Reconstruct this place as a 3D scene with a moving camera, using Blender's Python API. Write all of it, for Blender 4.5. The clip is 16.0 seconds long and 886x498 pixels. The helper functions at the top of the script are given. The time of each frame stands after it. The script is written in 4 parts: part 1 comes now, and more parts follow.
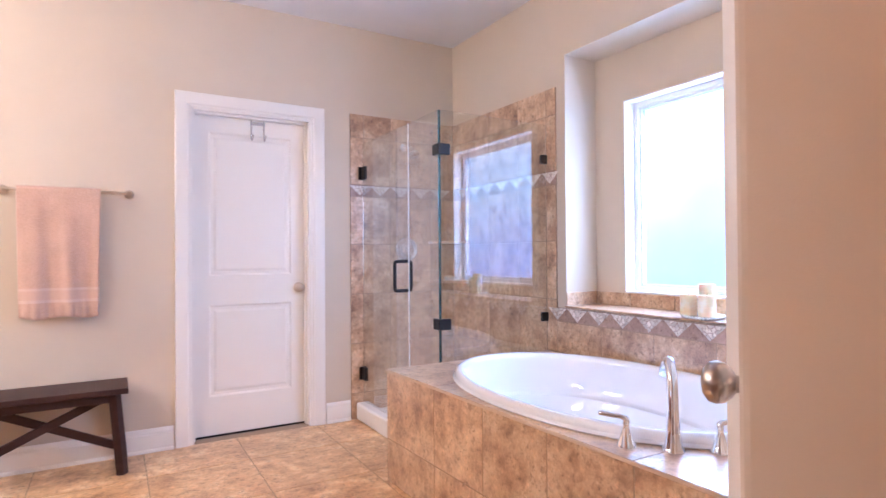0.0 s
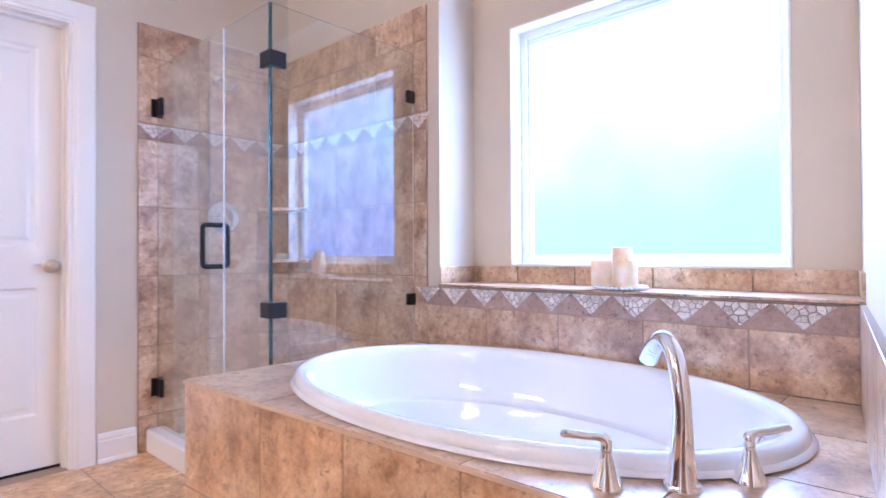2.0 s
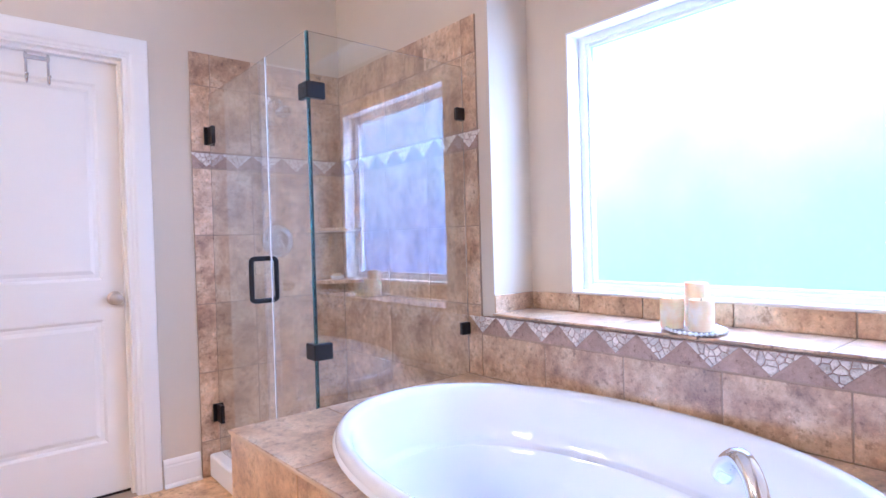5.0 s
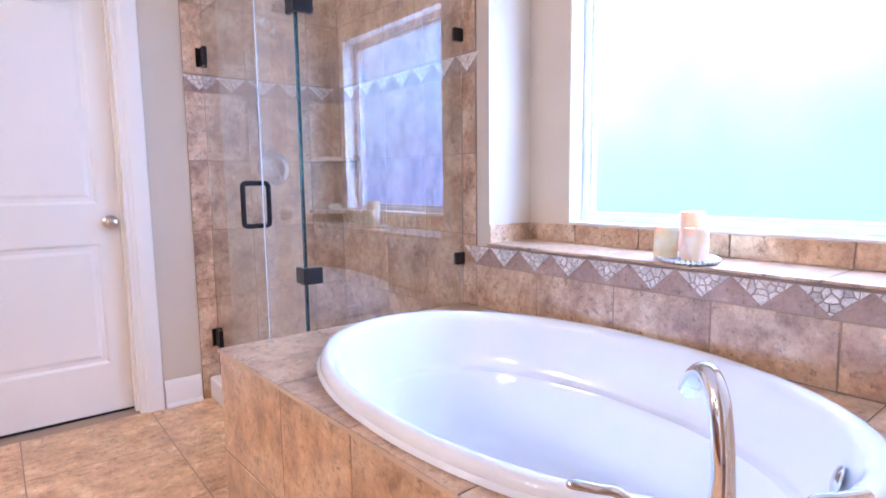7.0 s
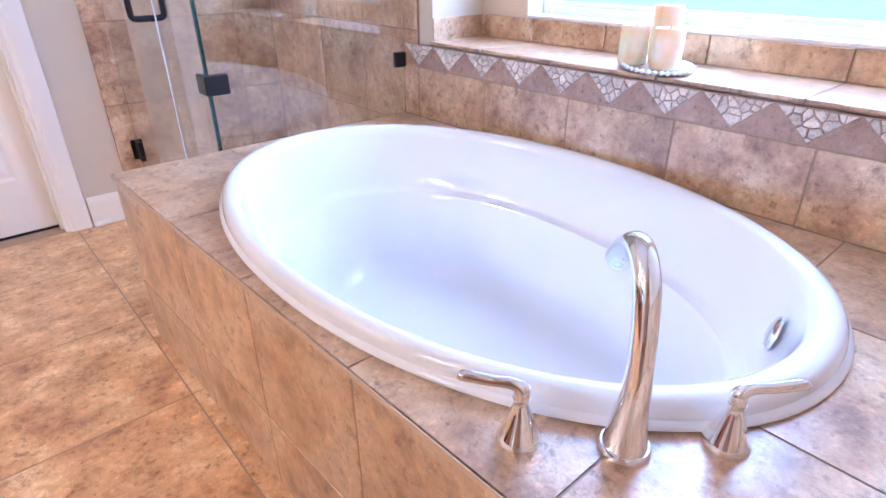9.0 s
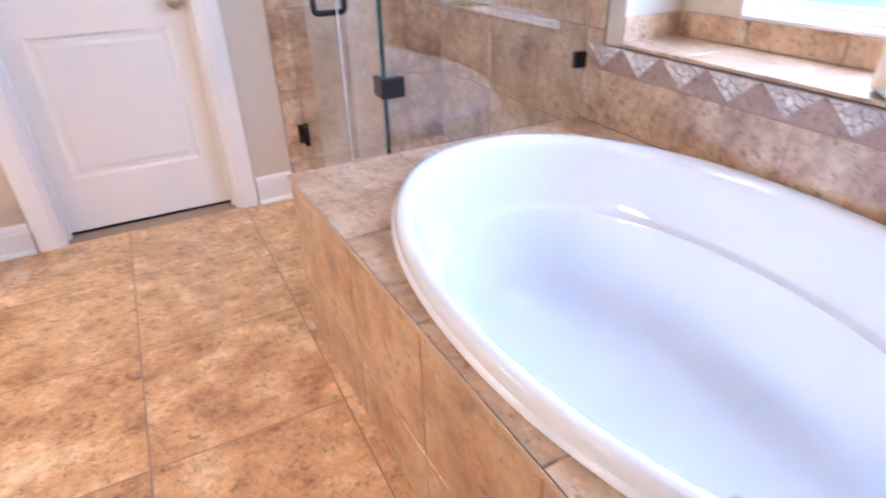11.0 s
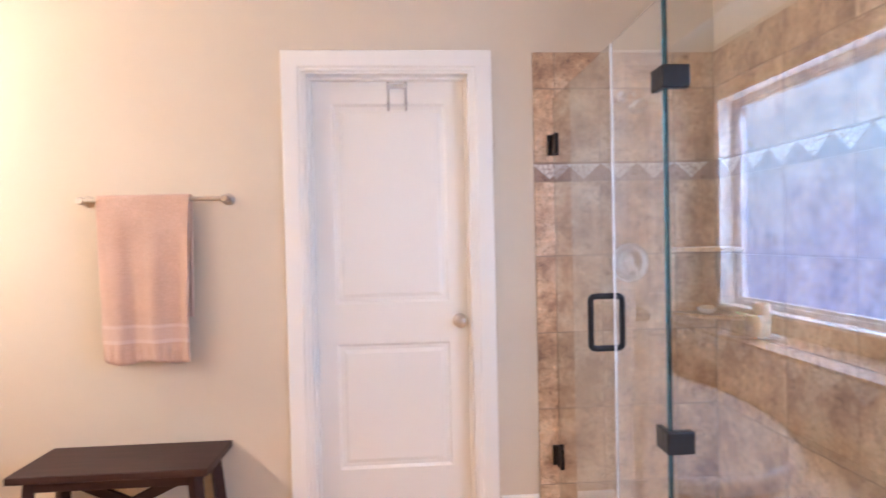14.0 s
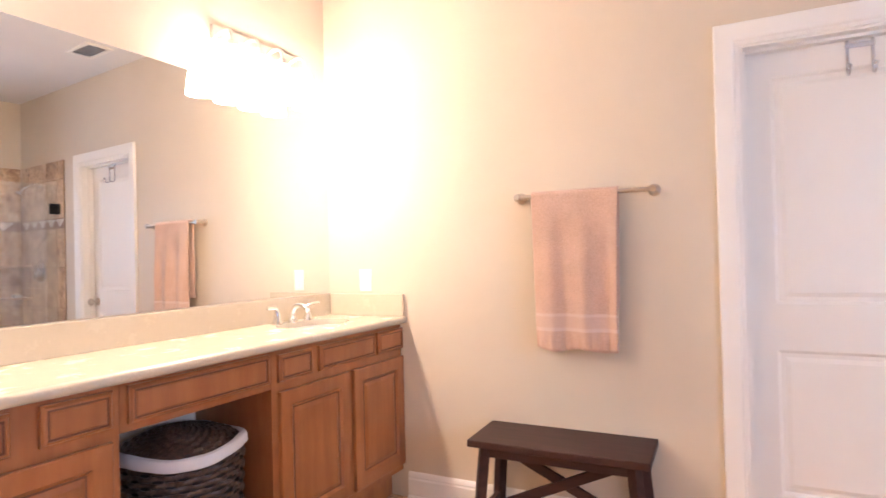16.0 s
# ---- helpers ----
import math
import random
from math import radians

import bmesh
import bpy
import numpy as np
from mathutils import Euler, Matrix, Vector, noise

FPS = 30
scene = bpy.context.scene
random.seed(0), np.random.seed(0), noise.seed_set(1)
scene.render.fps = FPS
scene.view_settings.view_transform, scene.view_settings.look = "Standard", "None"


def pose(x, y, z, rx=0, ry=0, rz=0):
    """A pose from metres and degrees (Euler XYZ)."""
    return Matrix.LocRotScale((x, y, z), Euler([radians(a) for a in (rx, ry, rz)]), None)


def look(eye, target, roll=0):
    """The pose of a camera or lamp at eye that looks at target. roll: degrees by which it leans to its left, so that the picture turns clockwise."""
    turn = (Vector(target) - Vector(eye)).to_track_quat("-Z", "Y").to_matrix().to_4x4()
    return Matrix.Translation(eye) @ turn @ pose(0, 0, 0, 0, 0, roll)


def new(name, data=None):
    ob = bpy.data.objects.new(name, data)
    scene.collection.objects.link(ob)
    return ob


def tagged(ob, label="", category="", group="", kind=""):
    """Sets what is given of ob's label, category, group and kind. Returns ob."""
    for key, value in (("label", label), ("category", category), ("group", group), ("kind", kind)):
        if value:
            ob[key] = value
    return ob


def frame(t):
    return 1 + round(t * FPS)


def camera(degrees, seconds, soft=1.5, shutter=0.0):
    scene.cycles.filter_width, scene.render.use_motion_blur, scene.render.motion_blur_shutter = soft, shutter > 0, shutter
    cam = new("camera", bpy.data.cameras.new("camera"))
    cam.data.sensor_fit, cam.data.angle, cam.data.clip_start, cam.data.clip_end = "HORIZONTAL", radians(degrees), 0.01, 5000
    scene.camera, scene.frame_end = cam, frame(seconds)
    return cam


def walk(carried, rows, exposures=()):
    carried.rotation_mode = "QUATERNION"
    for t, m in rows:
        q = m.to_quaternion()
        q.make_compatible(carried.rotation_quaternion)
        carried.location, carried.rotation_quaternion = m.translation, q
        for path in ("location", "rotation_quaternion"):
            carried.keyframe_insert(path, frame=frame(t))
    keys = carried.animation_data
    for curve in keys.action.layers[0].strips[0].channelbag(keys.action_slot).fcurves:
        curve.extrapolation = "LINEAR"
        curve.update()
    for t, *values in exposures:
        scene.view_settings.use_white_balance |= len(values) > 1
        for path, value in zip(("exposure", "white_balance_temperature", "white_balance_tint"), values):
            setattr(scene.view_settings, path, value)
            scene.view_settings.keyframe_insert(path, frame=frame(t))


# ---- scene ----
cam = camera(76.4, 16.0, 1.5, 0.4)
PATH = [
    (0, (0.246, 0.12, 1.134), (1.255, 1.846, 1.156), -0.4),
    (0.5, (0.361, 0.29, 1.109), (1.447, 1.969, 1.128), -0.4),
    (1, (0.435, 0.479, 1.058), (1.615, 2.094, 1.077), -0.3),
    (1.5, (0.521, 0.683, 1.015), (1.842, 2.185, 1.034), -0.2),
    (2, (0.652, 0.84, 0.965), (2.12, 2.198, 0.987), -0.3),
    (2.5, (0.777, 0.95, 0.936), (2.292, 2.256, 0.952), -0.2),
    (3, (0.857, 0.992, 0.914), (2.406, 2.258, 0.917), -0.1),
    (3.5, (0.874, 0.987, 0.944), (2.418, 2.258, 0.93), -0.3),
    (4, (0.84, 0.963, 1.069), (2.305, 2.325, 1.059), -0.7),
    (4.5, (0.812, 0.905, 1.158), (2.131, 2.409, 1.158), -1.0),
    (7, (0.893, 0.866, 1.09), (2.133, 2.418, 0.857), -0.7),
    (7.5, (0.977, 0.9, 1.093), (2.234, 2.382, 0.618), -0.9),
    (8, (1.054, 0.917, 1.096), (2.302, 2.318, 0.403), -1.4),
    (10.5, (1.186, 1.118, 1.157), (2.164, 2.49, 0.08), -2.5),
    (11, (1.142, 1.179, 1.185), (1.926, 2.718, 0.176), -1.4),
    (11.5, (1.108, 1.231, 1.214), (1.739, 2.945, 0.398), -0.7),
    (12, (1.097, 1.267, 1.288), (1.65, 3.104, 0.72), -0.8),
    (12.5, (1.122, 1.268, 1.317), (1.624, 3.177, 0.99), -0.8),
    (13, (1.106, 1.265, 1.338), (1.604, 3.195, 1.175), -0.8),
    (13.5, (1.083, 1.276, 1.331), (1.509, 3.229, 1.256), -0.9),
    (14, (1.078, 1.325, 1.305), (1.214, 3.32, 1.267), -1.3),
    (14.5, (0.943, 1.322, 1.321), (0.798, 3.316, 1.277), -1.4),
    (15, (0.8, 1.334, 1.3), (0.342, 3.281, 1.276), -1.5),
    (15.5, (0.649, 1.319, 1.267), (-0.073, 3.184, 1.27), -1.4),
    (16, (0.553, 1.3, 1.245), (-0.322, 3.099, 1.264), -1.4),
]
walk(cam, [(t, look(eye, target, roll)) for t, eye, target, roll in PATH],
     [(0.0, 0.12, 5140, 18), (1.5, 0.14, 4830, 17), (4.5, 0.15, 4830, 17), (8.0, 0.17, 4910, 18), (12.0, 0.18, 5210, 12), (14.5, 0.12, 5680, 13), (16.0, 0.11, 5840, 15)])

# world and light
world = bpy.data.worlds.new("sky")
scene.world = world
world.use_nodes = True
wn = world.node_tree
sky = wn.nodes.new("ShaderNodeTexSky")
sky.sky_type, sky.sun_disc = "NISHITA", False
sky.sun_elevation, sky.sun_rotation = radians(40), radians(200)
wn.links.new(sky.outputs[0], wn.nodes["Background"].inputs[0])
wn.nodes["Background"].inputs[1].default_value = 0.08

SCONCE_POWER = 52.0     # emission of the lit glass shades
DAY_POWER = 5.2         # glow of the daylight outside the frosted window
BULB_POWER = 420.0      # emission of the bulbs in the shades
SKY_WATTS = 45.0        # area lamp added behind the pane to stand in for the sky's light


# ---------------------------------------------------------------- materials
def nodes_of(name):
    m = bpy.data.materials.new(name)
    m.use_nodes = True
    return m, m.node_tree, m.node_tree.nodes["Principled BSDF"]


def coords(nt, scale, shuffle=False):
    tc = nt.nodes.new("ShaderNodeTexCoord")
    mp = nt.nodes.new("ShaderNodeMapping")
    mp.inputs["Scale"].default_value = scale if isinstance(scale, tuple) else (scale,) * 3
    nt.links.new(tc.outputs["Object"], mp.inputs["Vector"])
    if shuffle:
        oi = nt.nodes.new("ShaderNodeObjectInfo")
        mul = nt.nodes.new("ShaderNodeVectorMath")
        mul.operation = "MULTIPLY"
        mul.inputs[1].default_value = (37.0, 53.0, 71.0)
        nt.links.new(oi.outputs["Random"], mul.inputs[0])
        nt.links.new(mul.outputs[0], mp.inputs["Location"])
    return mp.outputs[0]


def noise_tex(nt, vec, scale, detail=5.0, rough=0.55):
    n = nt.nodes.new("ShaderNodeTexNoise")
    n.inputs["Scale"].default_value, n.inputs["Detail"].default_value, n.inputs["Roughness"].default_value = scale, detail, rough
    nt.links.new(vec, n.inputs["Vector"])
    return n.outputs["Fac"]


def ramp(nt, fac, stops):
    r = nt.nodes.new("ShaderNodeValToRGB")
    while len(r.color_ramp.elements) < len(stops):
        r.color_ramp.elements.new(0.5)
    for e, (p, c) in zip(r.color_ramp.elements, stops):
        e.position, e.color = p, (*c, 1.0)
    nt.links.new(fac, r.inputs[0])
    return r.outputs[0]


def blend(nt, a, b, fac, mode="MIX"):
    m = nt.nodes.new("ShaderNodeMix")
    m.data_type, m.blend_type = "RGBA", mode
    for s, v in ((m.inputs[6], a), (m.inputs[7], b), (m.inputs[0], fac)):
        if hasattr(v, "node"):
            nt.links.new(v, s)
        else:
            s.default_value = (*v, 1.0) if isinstance(v, tuple) else v
    return m.outputs[2]


def bump(nt, bsdf, height, strength, distance=0.01):
    b = nt.nodes.new("ShaderNodeBump")
    b.inputs["Strength"].default_value, b.inputs["Distance"].default_value = strength, distance
    nt.links.new(height, b.inputs["Height"])
    nt.links.new(b.outputs[0], bsdf.inputs["Normal"])


def paint(name, colour, rough=0.5, grain=180.0, relief=0.15, mottle=0.06):
    m, nt, p = nodes_of(name)
    v = coords(nt, 1.0)
    n = noise_tex(nt, v, 1.7, 3.0)
    dark = tuple(c * (1 - mottle) for c in colour)
    nt.links.new(ramp(nt, n, [(0.3, dark), (0.7, colour)]), p.inputs["Base Color"])
    p.inputs["Roughness"].default_value = rough
    bump(nt, p, noise_tex(nt, v, grain, 2.0), relief, 0.002)
    return m


def stone(name, stops, rough=0.35, scale=5.0, fine=60.0, relief=0.25, random_tone=0.10, coord_scale=(1.0, 1.0, 1.0), mild=1.0, coat=0.35):
    """Travertine-look ceramic: clouds, veins, pits and a tone of its own for each piece."""
    m, nt, p = nodes_of(name)
    v = coords(nt, coord_scale, True)
    clouds = noise_tex(nt, v, scale, 10.0, 0.72)
    base = ramp(nt, clouds, stops)
    pits = noise_tex(nt, v, fine, 4.0, 0.6)
    pit_col = ramp(nt, pits, [(0.30, (0.50, 0.42, 0.35)), (0.41, (1, 1, 1)), (0.60, (1, 1, 1)), (0.70, (1.30, 1.27, 1.24))])
    base = blend(nt, base, pit_col, mild, "MULTIPLY")
    veins = noise_tex(nt, v, scale * 2.6, 8.0, 0.75)
    vein_col = ramp(nt, veins, [(0.32, (0.46, 0.35, 0.27)), (0.46, (1, 1, 1)), (0.55, (1, 1, 1)), (0.70, (1.22, 1.19, 1.15))])
    base = blend(nt, base, vein_col, 0.95 * mild, "MULTIPLY")
    grain = noise_tex(nt, v, scale * 6.0, 8.0, 0.85)
    grain_col = ramp(nt, grain, [(0.34, (0.52, 0.42, 0.34)), (0.47, (1, 1, 1)), (0.56, (1.03, 1.03, 1.03)), (0.68, (1.32, 1.28, 1.24))])
    base = blend(nt, base, grain_col, 0.8 * mild, "MULTIPLY")
    oi = nt.nodes.new("ShaderNodeObjectInfo")
    tone = ramp(nt, oi.outputs["Random"], [(0.0, (1 - random_tone,) * 3), (1.0, (1 + random_tone * 0.6,) * 3)])
    base = blend(nt, base, tone, 1.0, "MULTIPLY")
    nt.links.new(base, p.inputs["Base Color"])
    r = ramp(nt, clouds, [(0.3, (rough + 0.12,) * 3), (0.7, (rough - 0.04,) * 3)])
    nt.links.new(r, p.inputs["Roughness"])
    p.inputs["Coat Weight"].default_value, p.inputs["Coat Roughness"].default_value = coat, 0.28
    p.inputs["Coat IOR"].default_value = 1.75
    bump(nt, p, pits, relief, 0.004)
    return m


def plain(name, colour, rough=0.4, metal=0.0, relief=0.0, grain=80.0, coat=0.0):
    m, nt, p = nodes_of(name)
    p.inputs["Base Color"].default_value = (*colour, 1.0)
    p.inputs["Roughness"].default_value, p.inputs["Metallic"].default_value = rough, metal
    p.inputs["Coat Weight"].default_value = coat
    if relief:
        bump(nt, p, noise_tex(nt, coords(nt, 1.0), grain, 3.0), relief, 0.003)
    return m


def wood(name, light, dark, rough=0.38, stretch=(14.0, 14.0, 1.2), coat=0.2):
    m, nt, p = nodes_of(name)
    v = coords(nt, stretch, True)
    n = noise_tex(nt, v, 2.2, 6.0, 0.6)
    col = ramp(nt, n, [(0.28, dark), (0.5, tuple((a + b) / 2 for a, b in zip(light, dark))), (0.72, light)])
    blot = noise_tex(nt, coords(nt, 1.0, True), 4.0, 3.0)
    col = blend(nt, col, ramp(nt, blot, [(0.3, (0.85, 0.82, 0.8)), (0.7, (1.08, 1.06, 1.04))]), 1.0, "MULTIPLY")
    nt.links.new(col, p.inputs["Base Color"])
    p.inputs["Roughness"].default_value, p.inputs["Coat Weight"].default_value = rough, coat
    bump(nt, p, n, 0.08, 0.002)
    return m


WALL = paint("beige_wall_paint", (0.68, 0.575, 0.438), 0.6, 260.0, 0.12)
CEIL = paint("ceiling_paint", (0.80, 0.77, 0.74), 0.8, 240.0, 0.3)
WHITE = paint("white_trim_paint", (0.86, 0.815, 0.745), 0.34, 90.0, 0.0, 0.015)
TILE = stone("travertine_wall_tile", [(0.34, (0.26, 0.130, 0.062)), (0.44, (0.46, 0.275, 0.146)), (0.54, (0.61, 0.410, 0.238)), (0.65, (0.80, 0.63, 0.44))], 0.27, 6.4, 46.0, coat=0.8)
FLOOR_TILE = stone("travertine_floor_tile", [(0.34, (0.36, 0.180, 0.078)), (0.44, (0.56, 0.315, 0.142)), (0.55, (0.70, 0.435, 0.205)), (0.64, (0.86, 0.64, 0.38))], 0.34, 6.2, 45.0)
GROUT = paint("tan_grout", (0.37, 0.265, 0.185), 0.85, 300.0, 0.4)
EDGE_TRIM = plain("tan_edge_trim", (0.62, 0.47, 0.33), 0.4)
PEBBLE = stone("cream_mosaic_chip", [(0.3, (0.66, 0.59, 0.52)), (0.7, (0.80, 0.74, 0.68))], 0.45, 8.0, 90.0, 0.2, 0.25)
BROWN_CHIP = stone("brown_mosaic", [(0.3, (0.25, 0.15, 0.105)), (0.7, (0.42, 0.285, 0.215))], 0.42, 9.0, 70.0, 0.3, 0.2)
ACRYLIC = plain("white_acrylic", (0.84, 0.83, 0.83), 0.09, 0.0, 0.0, 1.0, 0.5)
PAN = plain("white_shower_pan", (0.84, 0.82, 0.79), 0.25, 0.0, 0.05)
CHROME = plain("chrome", (0.86, 0.86, 0.87), 0.06, 1.0)
BRUSHED = plain("brushed_chrome", (0.66, 0.66, 0.68), 0.24, 1.0)
NICKEL = plain("satin_nickel", (0.56, 0.49, 0.42), 0.28, 1.0, 0.03, 400.0)
# Copy of the nickel for the lamp bars, lightened to look brightly lit.
LIT_NICKEL = plain("lightened_nickel", (0.80, 0.75, 0.69), 0.5, 1.0)
BRONZE = plain("dark_bronze", (0.025, 0.022, 0.022), 0.32, 0.6)
ESPRESSO = wood("espresso_wood", (0.052, 0.021, 0.017), (0.024, 0.0095, 0.008), 0.5, (1.5, 14.0, 14.0), 0.0)
ESPRESSO.node_tree.nodes["Principled BSDF"].inputs["Specular IOR Level"].default_value = 0.3
MAPLE = wood("honey_stained_maple", (0.39, 0.145, 0.046), (0.285, 0.095, 0.029), 0.34, (9.0, 9.0, 1.2), 0.2)
# Dark brown of the glaze, which also paints the fronts' shadow outlines.
GLAZE = plain("dark_glaze_shadow_line", (0.145, 0.048, 0.018), 0.5)
COUNTER = stone("cream_countertop", [(0.3, (0.57, 0.48, 0.345)), (0.7, (0.60, 0.51, 0.375))], 0.2, 9.0, 220.0, 0.02, 0.01, mild=0.06)
PORCELAIN = plain("white_porcelain", (0.85, 0.84, 0.82), 0.1, 0.0, 0.0, 1.0, 0.4)
PLASTIC = plain("white_plastic", (0.80, 0.78, 0.74), 0.35)
VINYL = plain("white_vinyl", (0.82, 0.83, 0.85), 0.3)
# Near-black for shade put into gaps and behind slats, and for candle wicks.
DARK = plain("shade_and_wick_black", (0.02, 0.018, 0.016), 0.9)
LINER = paint("white_cotton_liner", (0.66, 0.64, 0.63), 0.9, 120.0, 0.3)


def make_glass(name, tint, rough=0.0, ior=1.5):
    m, nt, p = nodes_of(name)
    p.inputs["Base Color"].default_value = (*tint, 1.0)
    p.inputs["Roughness"].default_value, p.inputs["IOR"].default_value = rough, ior
    p.inputs["Transmission Weight"].default_value = 1.0
    return m


GLASS = make_glass("clear_shower_glass", (0.93, 0.955, 0.95), 0.0, 1.95)
GLASS_EDGE = make_glass("green_glass_edge", (0.22, 0.58, 0.60), 0.2)
# Pale seal colour that stands for the highlight along the door's glass edge.
SEAL_HIGHLIGHT = make_glass("seal_edge_highlight", (0.86, 0.91, 0.93), 0.4)
SEAL_HIGHLIGHT.node_tree.nodes["Principled BSDF"].inputs["Transmission Weight"].default_value = 0.45
FROST = make_glass("frosted_pane", (0.60, 0.61, 0.62), 0.0, 1.3)
frost_nodes = FROST.node_tree
bump(frost_nodes, frost_nodes.nodes["Principled BSDF"], noise_tex(frost_nodes, coords(frost_nodes, 1.0), 260.0, 2.0), 0.5, 0.002)


def make_mirror():
    m, nt, p = nodes_of("silvered_mirror")
    p.inputs["Base Color"].default_value = (0.90, 0.91, 0.90, 1.0)
    p.inputs["Metallic"].default_value, p.inputs["Roughness"].default_value = 1.0, 0.0
    return m


MIRROR = make_mirror()


def make_wax():
    m, nt, p = nodes_of("ivory_candle_wax")
    v = coords(nt, (1.0, 1.0, 1.0), True)
    n = noise_tex(nt, v, 14.0, 3.0)
    nt.links.new(ramp(nt, n, [(0.36, (0.82, 0.58, 0.32)), (0.52, (0.86, 0.70, 0.47)), (0.64, (0.88, 0.80, 0.66))]), p.inputs["Base Color"])
    p.inputs["Roughness"].default_value = 0.45
    p.inputs["Subsurface Weight"].default_value, p.inputs["Subsurface Scale"].default_value = 0.4, 0.02
    return m


WAX = make_wax()


def make_towel():
    m, nt, p = nodes_of("peach_terry_cloth")
    v = coords(nt, 1.0)
    sep = nt.nodes.new("ShaderNodeSeparateXYZ")
    nt.links.new(v, sep.inputs[0])
    n = noise_tex(nt, v, 220.0, 4.0, 0.7)
    big = noise_tex(nt, v, 9.0, 4.0)
    col = ramp(nt, n, [(0.3, (0.56, 0.345, 0.24)), (0.7, (0.76, 0.52, 0.39))])
    col = blend(nt, col, ramp(nt, big, [(0.3, (0.92, 0.9, 0.88)), (0.7, (1.05, 1.05, 1.05))]), 1.0, "MULTIPLY")
    band = nt.nodes.new("ShaderNodeMapRange")
    band.inputs[1].default_value, band.inputs[2].default_value = 0.0, 1.0
    nt.links.new(sep.outputs[2], band.inputs[0])
    stripes = ramp(nt, band.outputs[0], [(0.0, (0, 0, 0)), (0.895, (0, 0, 0)), (0.897, (1, 1, 1)), (0.912, (1, 1, 1)), (0.914, (0.3, 0.3, 0.3)), (0.960, (0.3, 0.3, 0.3)), (0.962, (1, 1, 1)), (0.972, (1, 1, 1)), (0.974, (0, 0, 0))])
    col = blend(nt, col, (0.74, 0.55, 0.46), stripes)
    nt.links.new(col, p.inputs["Base Color"])
    p.inputs["Roughness"].default_value = 0.95
    p.inputs["Sheen Weight"].default_value = 0.35
    bump(nt, p, n, 0.9, 0.006)
    return m


TERRY = make_towel()


def make_wicker():
    m, nt, p = nodes_of("dark_wicker")
    v = coords(nt, (1.0, 1.0, 1.0))
    n = noise_tex(nt, v, 60.0, 4.0)
    nt.links.new(ramp(nt, n, [(0.3, (0.018, 0.010, 0.007)), (0.55, (0.055, 0.03, 0.02)), (0.75, (0.13, 0.08, 0.05))]), p.inputs["Base Color"])
    p.inputs["Roughness"].default_value = 0.45
    bump(nt, p, n, 0.4, 0.003)
    return m


WICKER = make_wicker()


def glow(name, colour, strength):
    m = bpy.data.materials.new(name)
    m.use_nodes = True
    nt = m.node_tree
    nt.nodes.remove(nt.nodes["Principled BSDF"])
    e = nt.nodes.new("ShaderNodeEmission")
    e.inputs[0].default_value, e.inputs[1].default_value = (*colour, 1.0), strength
    nt.links.new(e.outputs[0], nt.nodes["Material Output"].inputs[0])
    return m


BULB_GLOW = glow("lit_bulb", (1.0, 0.80, 0.61), BULB_POWER)
SHADE_GLOW = glow("lit_opal_glass", (1.0, 0.80, 0.61), SCONCE_POWER)

# Glow of the unseen lamp added on the bedroom side.
DOME_GLOW = glow("added_dome_glow", (1.0, 0.45, 0.16), 92.0)


def make_outdoors():
    """Soft daylight with sky above and blue-green garden shade below, as it stands outside the frosted pane."""
    m = bpy.data.materials.new("daylight_backdrop")
    m.use_nodes = True
    nt = m.node_tree
    nt.nodes.remove(nt.nodes["Principled BSDF"])
    v = coords(nt, 1.0)
    sep = nt.nodes.new("ShaderNodeSeparateXYZ")
    nt.links.new(v, sep.inputs[0])
    h = nt.nodes.new("ShaderNodeMapRange")
    h.inputs[1].default_value, h.inputs[2].default_value = 0.75, 2.25
    nt.links.new(sep.outputs[2], h.inputs[0])
    n = noise_tex(nt, coords(nt, 1.0), 2.0, 2.0)
    add = nt.nodes.new("ShaderNodeMath")
    add.operation = "MULTIPLY_ADD"
    add.inputs[1].default_value, add.inputs[2].default_value = 0.55, -0.27
    nt.links.new(n, add.inputs[0])
    s = nt.nodes.new("ShaderNodeMath")
    nt.links.new(h.outputs[0], s.inputs[0])
    nt.links.new(add.outputs[0], s.inputs[1])
    col = ramp(nt, s.outputs[0], [(0.08, (0.30, 0.48, 1.0)), (0.32, (0.33, 0.53, 1.0)), (0.48, (0.38, 0.61, 1.0)), (0.64, (0.47, 0.72, 1.0)), (0.9, (0.53, 0.74, 1.0))])
    power = ramp(nt, s.outputs[0], [(0.1, (0.82, 0.82, 0.82)), (0.42, (0.88, 0.88, 0.88)), (0.66, (1.0, 1.0, 1.0))])
    mul = nt.nodes.new("ShaderNodeMath")
    mul.operation = "MULTIPLY"
    mul.inputs[1].default_value = DAY_POWER
    nt.links.new(power, mul.inputs[0])
    e = nt.nodes.new("ShaderNodeEmission")
    nt.links.new(col, e.inputs[0])
    nt.links.new(mul.outputs[0], e.inputs[1])
    nt.links.new(e.outputs[0], nt.nodes["Material Output"].inputs[0])
    return m


OUTDOORS = make_outdoors()


# ---------------------------------------------------------------- building helpers
def put(name, bm, mat, smooth=False):
    me = bpy.data.meshes.new(name)
    bmesh.ops.recalc_face_normals(bm, faces=bm.faces)
    bm.to_mesh(me)
    bm.free()
    if smooth:
        me.shade_smooth()
        me.set_sharp_from_angle(angle=radians(40))
    for one in (mat if isinstance(mat, (list, tuple)) else (mat,)):
        me.materials.append(one)
    return new(name, me)


def part(name, bm, mat, parent, label="", smooth=False):
    ob = put(name, bm, mat, smooth)
    ob.parent = parent
    return tagged(ob, label) if label else ob


